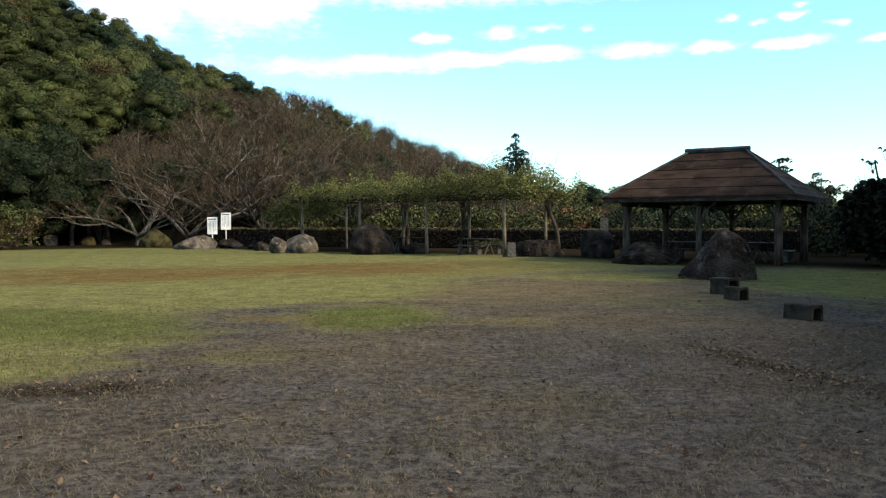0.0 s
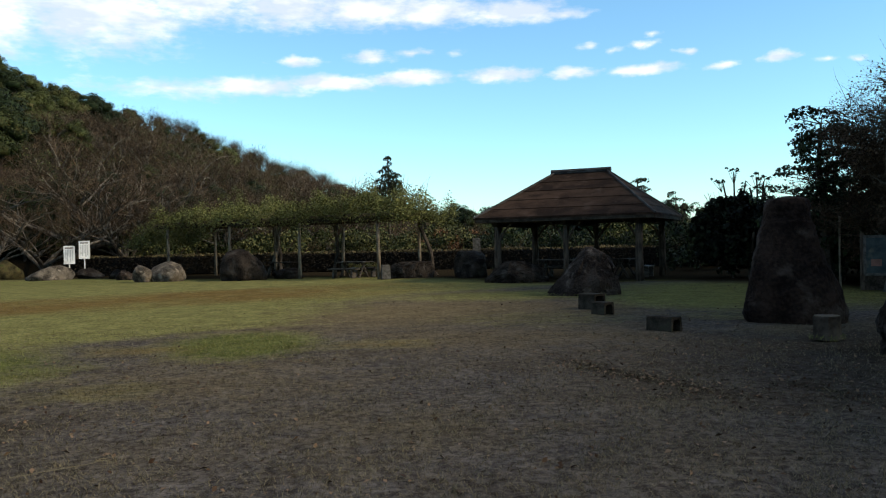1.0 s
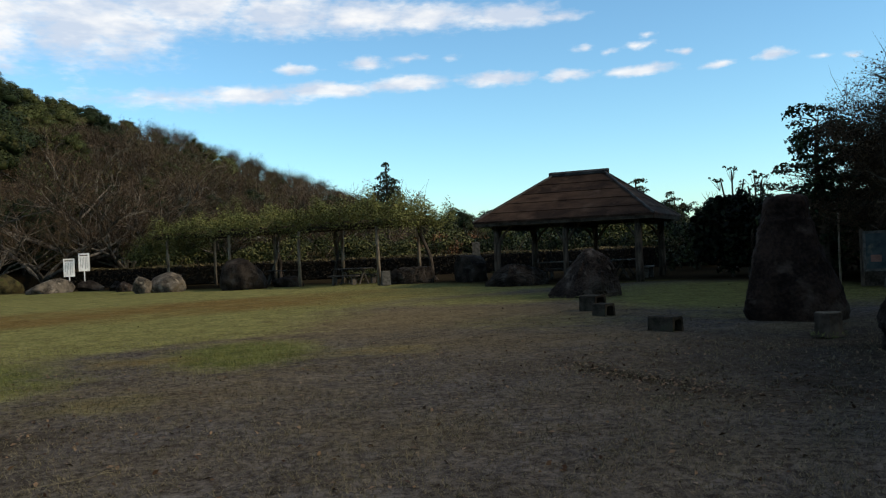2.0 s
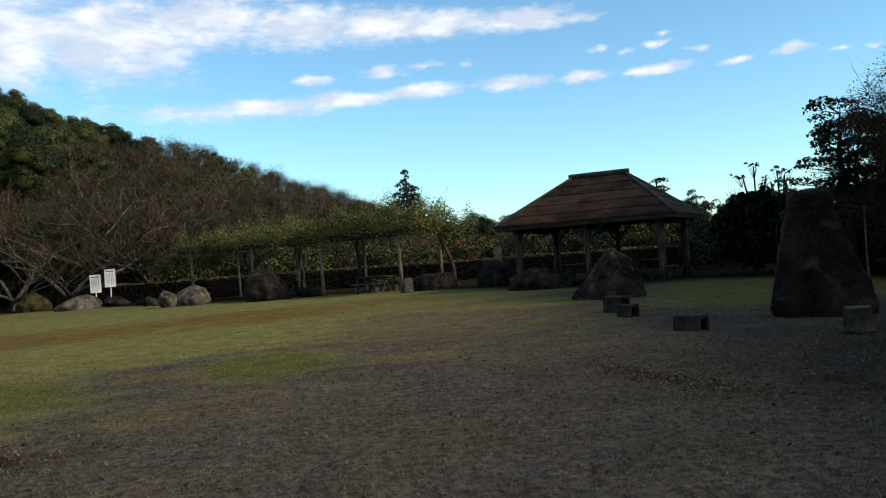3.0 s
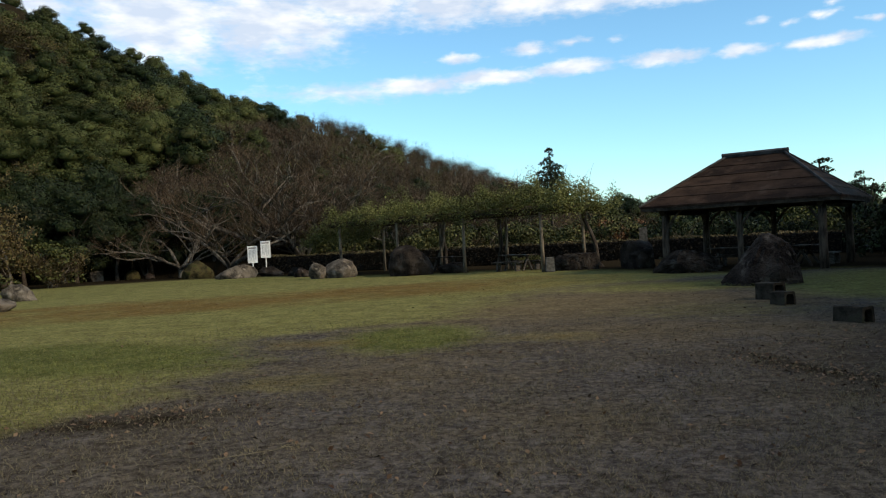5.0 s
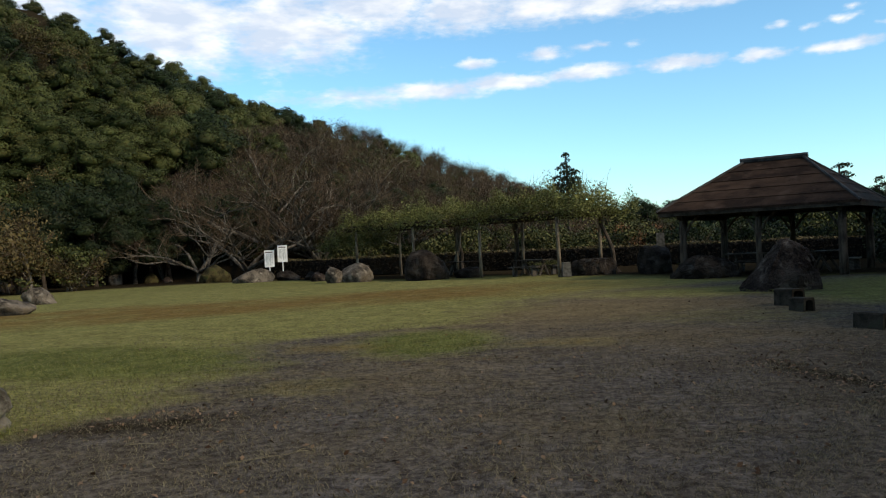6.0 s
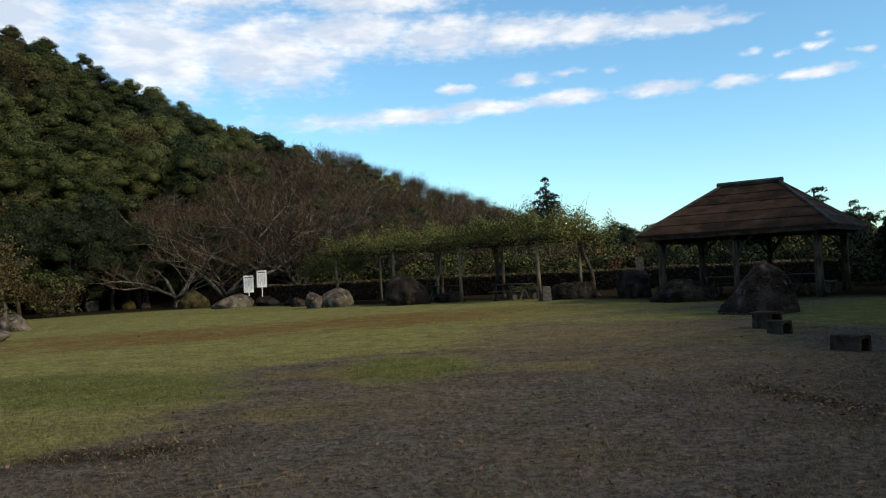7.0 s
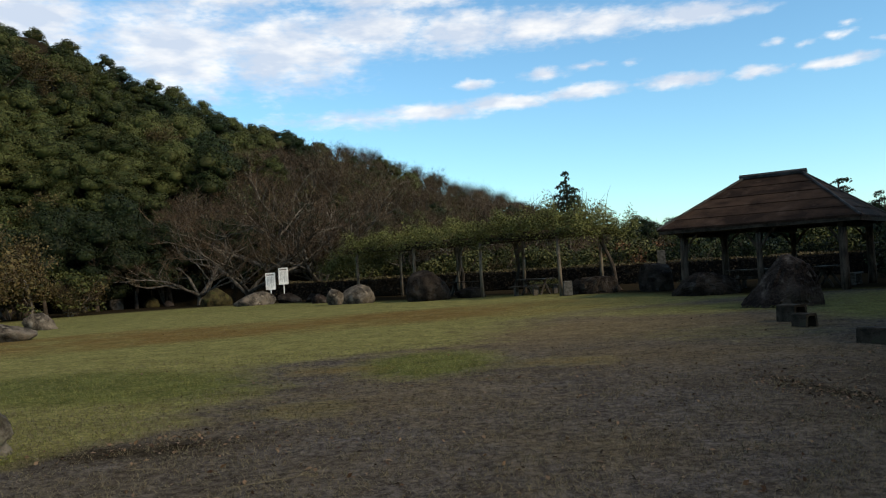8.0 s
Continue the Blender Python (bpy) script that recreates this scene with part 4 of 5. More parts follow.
def make_map_board():
    s = thing("map_board", pose(14.62, 19.05, 0, 0, 0, -math.degrees(math.atan2(14.62, 19.05))), "faded park map board in a pale frame on dark posts", "information board")
    W, z0, z1 = 1.04, 0.39, 1.45
    for x in (-W / 2 - 0.03, W / 2 + 0.03):
        b = Build()
        b.box((x, 0.03, z1 / 2 + 0.03), (0.10, 0.10, z1 + 0.06))
        part("post", b, DARK_POST, s)
    b = Build()
    b.box((0, 0, (z0 + z1) / 2), (W, 0.04, z1 - z0))
    fr = part("frame", b, STONE, s)
    b = Build()
    b.box((0, -0.022, (z0 + z1) / 2), (W - 0.14, 0.012, z1 - z0 - 0.14))
    part("map_sheet", b, MAP_BLUE, fr)
    b = Build()
    b.box((-0.22, -0.03, z0 + 0.34), (0.25, 0.006, 0.18))
    part("legend_panel", b, RUST, fr)
    b = Build()
    b.box((0, 0.03, 0.2), (W - 0.05, 0.03, 0.38))
    part("lower_panel", b, BEAM, s)


DARK_POST = LOG
RUST = material("faded_red_print", (0.16, 0.08, 0.06), (0.25, 0.13, 0.10), 5, 30, 0.5, 0.0)
make_map_board()


def make_spade():
    s = thing("spade", pose(14.2, 18.45, 0, -6, 8, -37), "pale metal spade leaning before the map board", "spade")
    b = Build()
    b.tube([(0, 0, 0.28), (0, 0, 0.98)], [0.02, 0.02], 7)
    part("shaft", b, POLE, s)
    b = Build()
    b.tube([(-0.07, 0, 1.0), (0.07, 0, 1.0)], [0.02, 0.02], 6)
    part("handle", b, POLE, s)
    b = Build()
    b.box((0, 0, 0.15), (0.22, 0.03, 0.30), None, 0.8)
    part("blade", b, STONE, s)


make_spade()
b = Build()
b.tube([(0, 0, 0), (0, 0, 1.0), (0.01, 0, 2.0)], [0.03, 0.03, 0.028], 8)
tagged(part("pole", b, POLE, None, m=pose(14.6, 20.9, 0)), "thin upright grey pole before dark bushes", "pole")


# ---- plants ----
def leaf_cloud(lumps, per, size, seed, name, mat, outward=0.8, flat=0.8, ruffle=0.5):
    """Leaves on the shells of many lumps: (x, y, z, radius)."""
    rng = np.random.default_rng(seed)
    c, n = [], []
    for x, y, z, r in lumps:
        k = max(8, int(per * r * r))
        d = rng.normal(size=(k, 3))
        d /= np.linalg.norm(d, axis=1, keepdims=True)
        d[:, 2] = np.where(d[:, 2] < -0.35, -d[:, 2], d[:, 2])
        rad = r * rng.uniform(0.45, 1.08, (k, 1)) ** 0.6
        c.append(np.array([x, y, z]) + d * rad * np.array([1, 1, flat]))
        n.append(d * outward + rng.normal(size=(k, 3)) * ruffle + np.array([0, 0, 0.35 * ruffle * 2]))
    c, n = np.concatenate(c), np.concatenate(n)
    return quads(c, n, rng.uniform(0.6, 1.3, len(c)) * size, name, mat, rng)


def trunk_build(h, r, rng, limbs=5, spread=2.0):
    b = Build()
    pts = [Vector((rng.uniform(-.15, .15) * i, rng.uniform(-.15, .15) * i, h * i / 4)) for i in range(5)]
    b.tube(pts, [r * (1 - 0.17 * i) for i in range(5)], 8)
    for i in range(limbs):
        p = pts[2].lerp(pts[4], rng.random())
        a = rng.uniform(0, 2 * math.pi)
        q = p + Vector((math.cos(a) * spread * .5, math.sin(a) * spread * .5, h * 0.18))
        e = q + Vector((math.cos(a + .4) * spread * .5, math.sin(a + .4) * spread * .5, h * 0.2))
        b.tube([p, q, e], [r * 0.4, r * 0.28, r * 0.12], 5)
    return b


def billows(lumps, per, size, seed, name, mat):
    """Leafy billows: a rough solid heart in each, covered with small leaves that face outwards."""
    rng = np.random.default_rng(seed)
    ico = bmesh.new()
    bmesh.ops.create_icosphere(ico, subdivisions=1, radius=1.0)
    base = np.array([tuple(v.co) for v in ico.verts])
    tri = np.array([[v.index for v in f.verts] for f in ico.faces])
    ico.free()
    vs, fs, k0 = [], [], 0
    for x, y, z, r in lumps:
        k = max(30, int(per * r * r))
        d = rng.normal(size=(k, 3))
        d /= np.linalg.norm(d, axis=1, keepdims=True)
        d[:, 2] = np.where(d[:, 2] < -0.3, -d[:, 2], d[:, 2])
        wave = 1 + 0.10 * np.sin(d[:, :1] * 7 + x * 3) * np.sin(d[:, 1:2] * 6 + y * 5)
        c = np.array([x, y, z]) + d * r * wave * rng.uniform(0.8, 1.12, (k, 1)) * np.array([1, 1, 0.72])
        n = d * np.array([1, 1, 1.2]) + rng.normal(size=(k, 3)) * 0.36
        n /= np.linalg.norm(n, axis=1, keepdims=True)
        u = np.cross(n, rng.normal(size=(k, 3)))
        u /= np.linalg.norm(u, axis=1, keepdims=True) + 1e-9
        w = np.cross(n, u)
        s = rng.uniform(0.6, 1.3, (k, 1)) * size
        vs.append(np.stack([c - u * s * 0.6, c + u * s * 0.6, c + w * s * 1.7 - n * s * 0.3], 1).reshape(-1, 3))
        fs.append(np.arange(3 * k).reshape(-1, 3) + k0)
        k0 += 3 * k
        heart = base * r * rng.uniform(0.5, 0.78, (len(base), 1)) * np.array([1, 1, 0.72]) + np.array([x, y, z])
        vs.append(heart)
        fs.append(tri + k0)
        k0 += len(base)
    v, f = np.concatenate(vs), np.concatenate(fs).astype(np.int32)
    me = bpy.data.meshes.new(name)
    me.vertices.add(len(v)), me.loops.add(f.size), me.polygons.add(len(f))
    me.vertices.foreach_set("co", v.ravel())
    me.loops.foreach_set("vertex_index", f.ravel())
    me.polygons.foreach_set("loop_start", np.arange(0, f.size, 3, dtype=np.int32))
    me.materials.append(mat)
    me.update(calc_edges=True)
    return me


def make_evergreen(seed, mat, h=8.0, w=3.3, label="dense rounded evergreen tree on the slope", size=0.12, per=270):
    rng = random.Random(seed)
    t = thing("evergreen_tree", pose(0, 0, -500), label, "tree", "evergreens on the wooded slope")
    part("trunk", trunk_build(h * 0.62, 0.2, rng), DARKBARK, t)
    lumps = []
    for i in range(11):
        a, u = i * 2.4 + rng.uniform(-.4, .4), (i + rng.random()) / 11
        rr = w * 0.74 * math.sqrt(max(0, 1 - (u * 1.02 - 0.2) ** 2 / 0.75)) * rng.uniform(0.75, 1.05)
        big = (math.cos(a) * rr, math.sin(a) * rr, h * (0.2 + 0.62 * u), w * rng.uniform(0.33, 0.54))
        lumps.append(big)
        for k in range(1):
            b_, e_ = rng.uniform(0, 6.28), rng.uniform(0.2, 1.1)
            q = big[3] * 0.85
            lumps.append((big[0] + q * math.cos(b_) * math.cos(e_), big[1] + q * math.sin(b_) * math.cos(e_), big[2] + q * 0.8 * math.sin(e_), big[3] * rng.uniform(0.4, 0.6)))
    lumps.append((0.1, 0, h * 0.9, w * 0.34))
    part("crown", billows(lumps, per, size, seed, "crown", mat), None, t)
    return t


def make_brush(seed, leaf, label="low bare brown tree in the scrub on the slope"):
    """A small many-stemmed tree: fanning grey stems, a dome of fine brown twigs and a few last leaves."""
    rng = random.Random(seed)
    t = thing("scrub_tree", pose(0, 0, -500), label, "tree", "scrub on the slope")
    b, ends = Build(), []
    for i in range(7):
        a, r = rng.uniform(0, 6.28), rng.uniform(0.5, 2.0)
        m_ = Vector((r * 0.35 * math.cos(a), r * 0.35 * math.sin(a), rng.uniform(1.3, 2.0)))
        e = Vector((r * math.cos(a + .3), r * math.sin(a + .3), rng.uniform(2.6, 3.9) - 0.3 * r))
        b.tube([(0, 0, -0.4), m_, e], [0.07, 0.05, 0.02], 4, False)
        for f in (0.35, 0.6, 0.85):
            p = m_.lerp(e, f)
            q = p + Vector((rng.gauss(0, .5), rng.gauss(0, .5), rng.uniform(.3, .9)))
            b.tube([p, q], [0.028, 0.01], 3, False)
            ends += [p, q]
        ends.append(e)
    part("trunk", b, BARK, t)
    vs, fs = [], []
    for i in range(620):
        p = ends[rng.randrange(len(ends))] + Vector((rng.gauss(0, .28), rng.gauss(0, .28), rng.gauss(-.1, .3)))
        d = Vector((p.x * .35 + rng.gauss(0, .45), p.y * .35 + rng.gauss(0, .45), rng.uniform(.2, 1.0))).normalized()
        e = p + d * rng.uniform(0.35, 0.9)
        o = d.orthogonal().normalized() * 0.016
        o = Matrix.Rotation(rng.uniform(0, 6.28), 3, d) @ o
        k = len(vs)
        vs += [p + o, p - o, e]
        fs.append((k, k + 1, k + 2))
    bb = Build()
    bb.v, bb.f = [tuple(v) for v in vs], fs
    part("crown", bb, TWIG, t)
    g = np.random.default_rng(seed)
    n = 420
    c = np.array([tuple(ends[g.integers(len(ends))]) for _ in range(n)]) + g.normal(size=(n, 3)) * np.array([.45, .45, .4]) - np.array([0, 0, .35])
    part("foliage", quads(c, g.normal(size=(n, 3)) + [0, 0, .5], g.uniform(.05, .11, n), "foliage", leaf, g), None, t)
    return t


def make_cherry(seed, label="wide-spreading bare tree with arching pale grey limbs"):
    """Low forked trunk, long arching limbs, and a broad dome of fine red-brown twigs."""
    rng = random.Random(seed)
    t = thing("bare_tree", pose(0, 0, -500), label, "tree", "bare trees at the slope's foot")
    b, fine, tips = Build(), Build(), []

    def grow(p, d, length, r, depth):
        segs = 5 if depth < 2 else 3
        pts, q, dd = [p.copy()], p.copy(), d.copy()
        for i in range(segs):
            lift = -0.45 if q.z > 6.0 else 0.06 if dd.z < 0.7 else -0.14
            dd = (dd + Vector((rng.gauss(0, .16), rng.gauss(0, .16), lift + rng.gauss(0, .12)))).normalized()
            q = q + dd * length / segs
            pts.append(q.copy())
        (b if depth < 3 else fine).tube(pts, [r * (1 - 0.55 * i / segs) for i in range(segs + 1)], 7 if depth == 0 else 5 if depth < 2 else 3, False)
        if depth >= 2:
            tips.append((pts, dd))
        if depth < 4:
            for k in range((4, 4, 3, 2)[depth]):
                f = pts[min(segs, 2 + k * segs // 4)] if depth < 2 else pts[rng.randint(1, segs)]
                side = Vector((rng.gauss(0, 1), rng.gauss(0, 1), rng.uniform(-0.3, 0.7))).normalized()
                grow(f, (dd * 0.8 + side * 0.75).normalized(), length * rng.uniform(0.5, 0.72), r * 0.5, depth + 1)

    fork = rng.uniform(0.5, 1.1)
    b.tube([(0, 0, -0.2), (0.05, 0, fork * .5), (0, 0.03, fork + 0.15)], [0.26, 0.20, 0.19], 9)
    for i in range(5):
        a = i * 1.257 + rng.uniform(-.35, .35)
        e = radians((20, 48, 30, 55, 24)[i] + rng.uniform(-6, 6))
        grow(Vector((0, 0, fork)), Vector((math.cos(a) * math.cos(e), math.sin(a) * math.cos(e), math.sin(e))), rng.uniform(3.8, 4.6), 0.14, 0)
    part("trunk", b, BARK, t)
    vs, fs = [], []
    for i in range(3000):
        pts, dd = tips[rng.randrange(len(tips))]
        p = pts[rng.randint(0, len(pts) - 1)]
        d = (dd * 0.7 + Vector((rng.gauss(0, .55), rng.gauss(0, .55), rng.gauss(.2, .4)))).normalized()
        e = p + d * rng.uniform(0.3, 0.95)
        o = d.orthogonal().normalized() * 0.008
        k = len(vs)
        vs += [p + o, p - o, e]
        fs.append((k, k + 1, k + 2))
    fine.add(vs, fs)
    part("crown", fine, TWIG, t)
    return t


def make_bare(seed, h=6.0, twigs=1.0, leaves=None, label="bare grey-barked tree with fine reddish twigs", density=820, stout=0.145, thin=0.011):
    rng = random.Random(seed)
    t = thing("bare_tree", pose(0, 0, -500), label, "tree", "bare trees at the slope's foot")
    b, fine, tips = Build(), Build(), []

    def grow(p, d, length, r, depth):
        pts, q = [p.copy()], p.copy()
        dd = d.copy()
        segs = 4 if depth < 2 else 3
        for i in range(segs):
            dd = (dd + Vector((rng.gauss(0, .22), rng.gauss(0, .22), rng.gauss(0.03, .16)))).normalized()
            q = q + dd * length / segs
            pts.append(q.copy())
        (b if depth < 3 else fine).tube(pts, [r * (1 - 0.5 * i / segs) for i in range(segs + 1)], 6 if depth == 0 else 4 if depth < 2 else 3, False)
        if depth >= 2:
            tips.append((pts, dd, length))
        if depth < 4:
            for k in range(rng.choice((2, 3, 3)) if depth < 3 else 2):
                s = pts[rng.randint(1, segs)]
                a = rng.uniform(0, 2 * math.pi)
                side = Vector((math.cos(a), math.sin(a), rng.uniform(-0.15, 0.5)))
                nd = (dd * 0.7 + side * 1.0).normalized()
                grow(s, nd, length * rng.uniform(0.62, 0.82), r * 0.55, depth + 1)

    stems = rng.choice((1, 2, 3))
    for i in range(stems):
        a = rng.uniform(0, 6.28)
        grow(Vector((0.15 * math.cos(a), 0.15 * math.sin(a), -0.1)), Vector((0.45 * math.cos(a) * (stems > 1), 0.45 * math.sin(a) * (stems > 1), 1)).normalized(), h * 0.42, stout * h / 6 / stems ** 0.3, 0)
    part("trunk", b, BARK, t)
    # fine twigs as slender three-sided slivers
    vs, fs = [], []
    n = int(density * twigs)
    for i in range(n):
        pts, dd, ln = tips[rng.randrange(len(tips))]
        p = pts[rng.randint(0, len(pts) - 1)]
        d = (dd * 0.6 + Vector((rng.gauss(0, .6), rng.gauss(0, .6), rng.gauss(.25, .5)))).normalized()
        e = p + d * rng.uniform(0.35, 1.0) * h / 6
        m_ = p.lerp(e, 0.5) + Vector((rng.gauss(0, .06), rng.gauss(0, .06), rng.gauss(0, .06)))
        o = d.orthogonal().normalized() * thin * h / 6
        o2 = d.cross(o).normalized() * thin * h / 6
        k = len(vs)
        vs += [p + o, p - o, m_ + o2, m_ - o2, e]
        fs += [(k, k + 1, k + 2), (k + 1, k + 3, k + 2), (k + 2, k + 3, k + 4)]
    bb = Build()
    bb.v, bb.f = [tuple(v) for v in vs], fs
    bb.add(fine.v, fine.f)
    part("crown", bb, TWIG, t)
    if leaves:
        g = np.random.default_rng(seed)
        c = np.array([tuple(tips[g.integers(len(tips))][0][-1]) for _ in range(leaves[1])]) + g.normal(size=(leaves[1], 3)) * (0.35 if thin > 0.006 else 0.2) * h / 6
        part("foliage", quads(c, g.normal(size=(leaves[1], 3)) + [0, 0, .4], g.uniform(.05, .11, leaves[1]) * leaves[2], "foliage", leaves[0], g), None, t)
    return t


def make_shrub(seed, mat, label="leafy wild shrub behind the hedge", w=1.6, h=2.2, per=240, size=0.09):
    rng = random.Random(seed)
    t = thing("shrub", pose(0, 0, -500), label, "shrub", "wild shrubs behind the hedge")
    b = Build()
    for i in range(6):
        a = rng.uniform(0, 6.28)
        b.tube([(0, 0, -0.1), (0.3 * math.cos(a), 0.3 * math.sin(a), h * 0.4), (0.6 * w * math.cos(a), 0.6 * w * math.sin(a), h * 0.8)], [0.04, 0.03, 0.012], 4)
    part("trunk", b, DARKBARK, t)
    lumps = [(rng.uniform(-.7, .7) * w, rng.uniform(-.7, .7) * w, h * rng.uniform(0.15, 0.85), w * rng.uniform(.25, .5)) for _ in range(15)]
    part("foliage", leaf_cloud(lumps, per, size, seed, "foliage", mat, 0.5), None, t)
    return t


def far(ob, rng, x, y, s, z=None, sz=None, sink=0.0):
    """A copy standing at x, y on the ground, turned and sized by chance."""
    c = copy_thing(ob, Matrix.Identity(4))
    zz = (float(terrain(x, y)) if z is None else z) - sink
    k = sz or s * rng.uniform(0.9, 1.15)
    c.matrix_basis = pose(x, y, zz - 0.1, rng.uniform(-4, 4), rng.uniform(-4, 4), rng.uniform(0, 360)) @ Matrix.Diagonal((s, s, k, 1))
    return c


def polar(azd, d):
    return d * math.sin(radians(azd)), d * math.cos(radians(azd))


def plant_hill():
    rng = random.Random(21)
    near = [make_evergreen(i, EVERGREEN, size=0.105, per=330) for i in range(4)]
    ever = [make_evergreen(i + 10, EVERGREEN if i < 4 else EVERDARK) for i in range(6)]
    deep = [make_evergreen(30 + i, SHADED, 8.0, 3.3, "evergreen tree at the slope's foot, shade painted into its leaves", 0.105, 330) for i in range(2)]
    bare = [make_bare(50 + i, 6.4) for i in range(3)]
    brush = [make_brush(60 + i, (DUSKY, OCHRE, SHRUB, SHRUB)[i]) for i in range(4)]
    cherry = [make_cherry(80 + i) for i in range(3)]
    ochre = [make_bare(70 + i, 6.0, 0.8, (OCHRE, 2600, 1.1), "half-bare tree with ochre and olive leaves") for i in range(2)]
    shrubs = [make_shrub(90, SHRUB), make_shrub(91, SHRUB), make_shrub(92, EVERGREEN), make_shrub(93, RUSSET, "russet-brown withered shrub behind the hedge"), make_shrub(94, EVERDARK, "dark leafy shrub behind the gazebo")]
    # slope trees in staggered rows from the foot to the ridge
    for row in range(14):
        f = row / 13
        azd = -50.0
        while azd < 12:
            foot, ridge_d, hh = (float(v) for v in ridge(azd))
            brown = np.interp(azd, [-50, -27, -21, -16, -12, -8, 0, 12], [0.04, 0.06, 0.34, 0.66, 0.9, 1.2, 1.2, 1.2])
            isb = f < brown + rng.uniform(-0.12, 0.08) and azd > -24
            d = foot + 2 + (ridge_d - foot - 2) * f ** 1.1 + rng.uniform(-2, 2)
            step = math.degrees((2.7 if isb else 3.7) / d)
            a = azd + rng.uniform(-0.3, 0.3) * step
            x, y = polar(a, d)
            azd += step
            if isb:
                o = rng.random()
                if o < 0.17 and f < 0.9:
                    far(ever[rng.randrange(6)], rng, x, y, rng.uniform(0.4, 0.55), sink=0.8)
                elif o < 0.22 and f < 0.7:
                    far(rng.choice(bare), rng, x, y, rng.uniform(0.7, 0.95))
                else:
                    far(rng.choice(brush), rng, x, y, rng.uniform(0.8, 1.15) * (0.8 if a > 3 else 1.0), sink=0.5 * f)
            elif rng.random() < 0.13 and a < -22 and f < 0.65:
                far(rng.choice(ochre), rng, x, y, rng.uniform(0.9, 1.2))
            else:
                low = 0.7 if f > 0.8 else 0.88 if f > 0.6 else 1.1
                far(near[rng.randrange(4)] if f < 0.4 else ever[rng.randrange(4) if rng.random() < 0.8 else 4 + rng.randrange(2)], rng, x, y, rng.uniform(0.66, 0.92) * low, sink=1.0 + 0.8 * f, sz=rng.uniform(0.6, 0.82) * low)
    # evergreens at the foot on the far left, the deep shade there put into their colour
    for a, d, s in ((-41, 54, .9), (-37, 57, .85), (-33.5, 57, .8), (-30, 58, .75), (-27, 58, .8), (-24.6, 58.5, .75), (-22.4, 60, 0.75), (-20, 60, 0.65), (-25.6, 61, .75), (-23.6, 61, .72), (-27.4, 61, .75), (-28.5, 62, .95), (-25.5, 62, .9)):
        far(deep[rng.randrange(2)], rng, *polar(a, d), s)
    # spreading bare trees round the notice boards, shade-coloured evergreens behind them to darken the background
    for a, d, s in ((-20.6, 57, .9), (-17.4, 56.5, 1.1), (-12.3, 55.5, 1.1), (-14.8, 59, 1.2), (-9.0, 56.5, 1.0), (-5.6, 56, .85)):
        far(rng.choice(cherry), rng, *polar(a, d), s)
    for a, d, s in ((-2.5, 54, .8), (0.5, 56, .75), (-3.6, 60, .95), (-7.2, 58, 1.0), (2.5, 58, .7)):
        far(rng.choice(bare), rng, *polar(a, d), s)
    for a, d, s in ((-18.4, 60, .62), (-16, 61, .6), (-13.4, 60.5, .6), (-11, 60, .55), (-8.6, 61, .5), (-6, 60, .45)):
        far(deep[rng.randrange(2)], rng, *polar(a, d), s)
    # low ochre fruit trees at the left end of the lawn
    for a, d, s in ((-39.5, 43, 1.1), (-36.2, 44.5, 1.1), (-33.4, 46, 1.0), (-30.9, 49, .8), (-28.7, 51, .62), (-42, 42, 1.2), (-37.5, 49, 1.2), (-34.6, 50, 1.25), (-32.0, 52, 1.0)):
        far(rng.choice(ochre), rng, *polar(a, d), s)
    far(shrubs[2], rng, *polar(-28.3, 51), 1.25)
    far(shrubs[0], rng, *polar(-31.5, 50), 1.1)
    # wild growth beyond the hedge
    for i in range(64):
        a = -12 + 40 * (i + rng.random()) / 64
        d = rng.uniform(51, 60) - max(0, a - 10) * 0.35
        k = 3 if (8 < a < 11.5 and rng.random() < 0.75) else rng.choice((0, 1, 2, 0, 1)) if a < 11.5 else rng.choice((4, 4, 4, 2))
        far(shrubs[k], rng, *polar(a, d), rng.uniform(0.75, 1.15))
    for i in range(44):
        a = 8 + 24 * (i + rng.random()) / 44
        far(rng.choice(ever[3:]), rng, *polar(a, rng.uniform(62, 90)), rng.uniform(0.5, 0.62), sink=0.4)
    for a, d, s in ((25.2, 45, 1.0), (26.3, 40, 1.1), (27.6, 44, 1.2), (24.0, 47, 1.0), (22.5, 48, 1.0)):
        far(shrubs[4], rng, *polar(a, d), s)
    for x, y, k in ((1.9, 41.6, .28), (2.5, 42.2, .34), (3.0, 41.9, .26), (7.9, 35.2, .2), (-8.8, 43.5, .24)):
        far(shrubs[0], rng, x, y, k)
    # thicket behind the standing stone and the map board
    for a, d, s in ((31.5, 32, 1.2), (33.2, 29, 1.1), (35, 29, 1.25), (36.8, 29, 1.3), (38.6, 28.8, 1.3), (40.5, 28.5, 1.35), (42.5, 28, 1.4), (34.5, 33, 1.6), (38, 33, 1.75), (41.5, 32.5, 1.75)):
        far(thicket, rng, *polar(a, d), s)
    for a, d, s in ((45, 20, 1.3), (49, 18, 1.4), (54, 17, 1.4)):
        far(thicket, rng, *polar(a, d), s)
    for ob in near + ever + deep + bare + brush + cherry + ochre + shrubs + [thicket]:
        for o in (*ob.children_recursive, ob):
            bpy.data.objects.remove(o)


thicket = make_shrub(95, EVERDARK, "dense dark thicket behind the map board", 1.6, 2.3, 170, 0.12)
plant_hill()


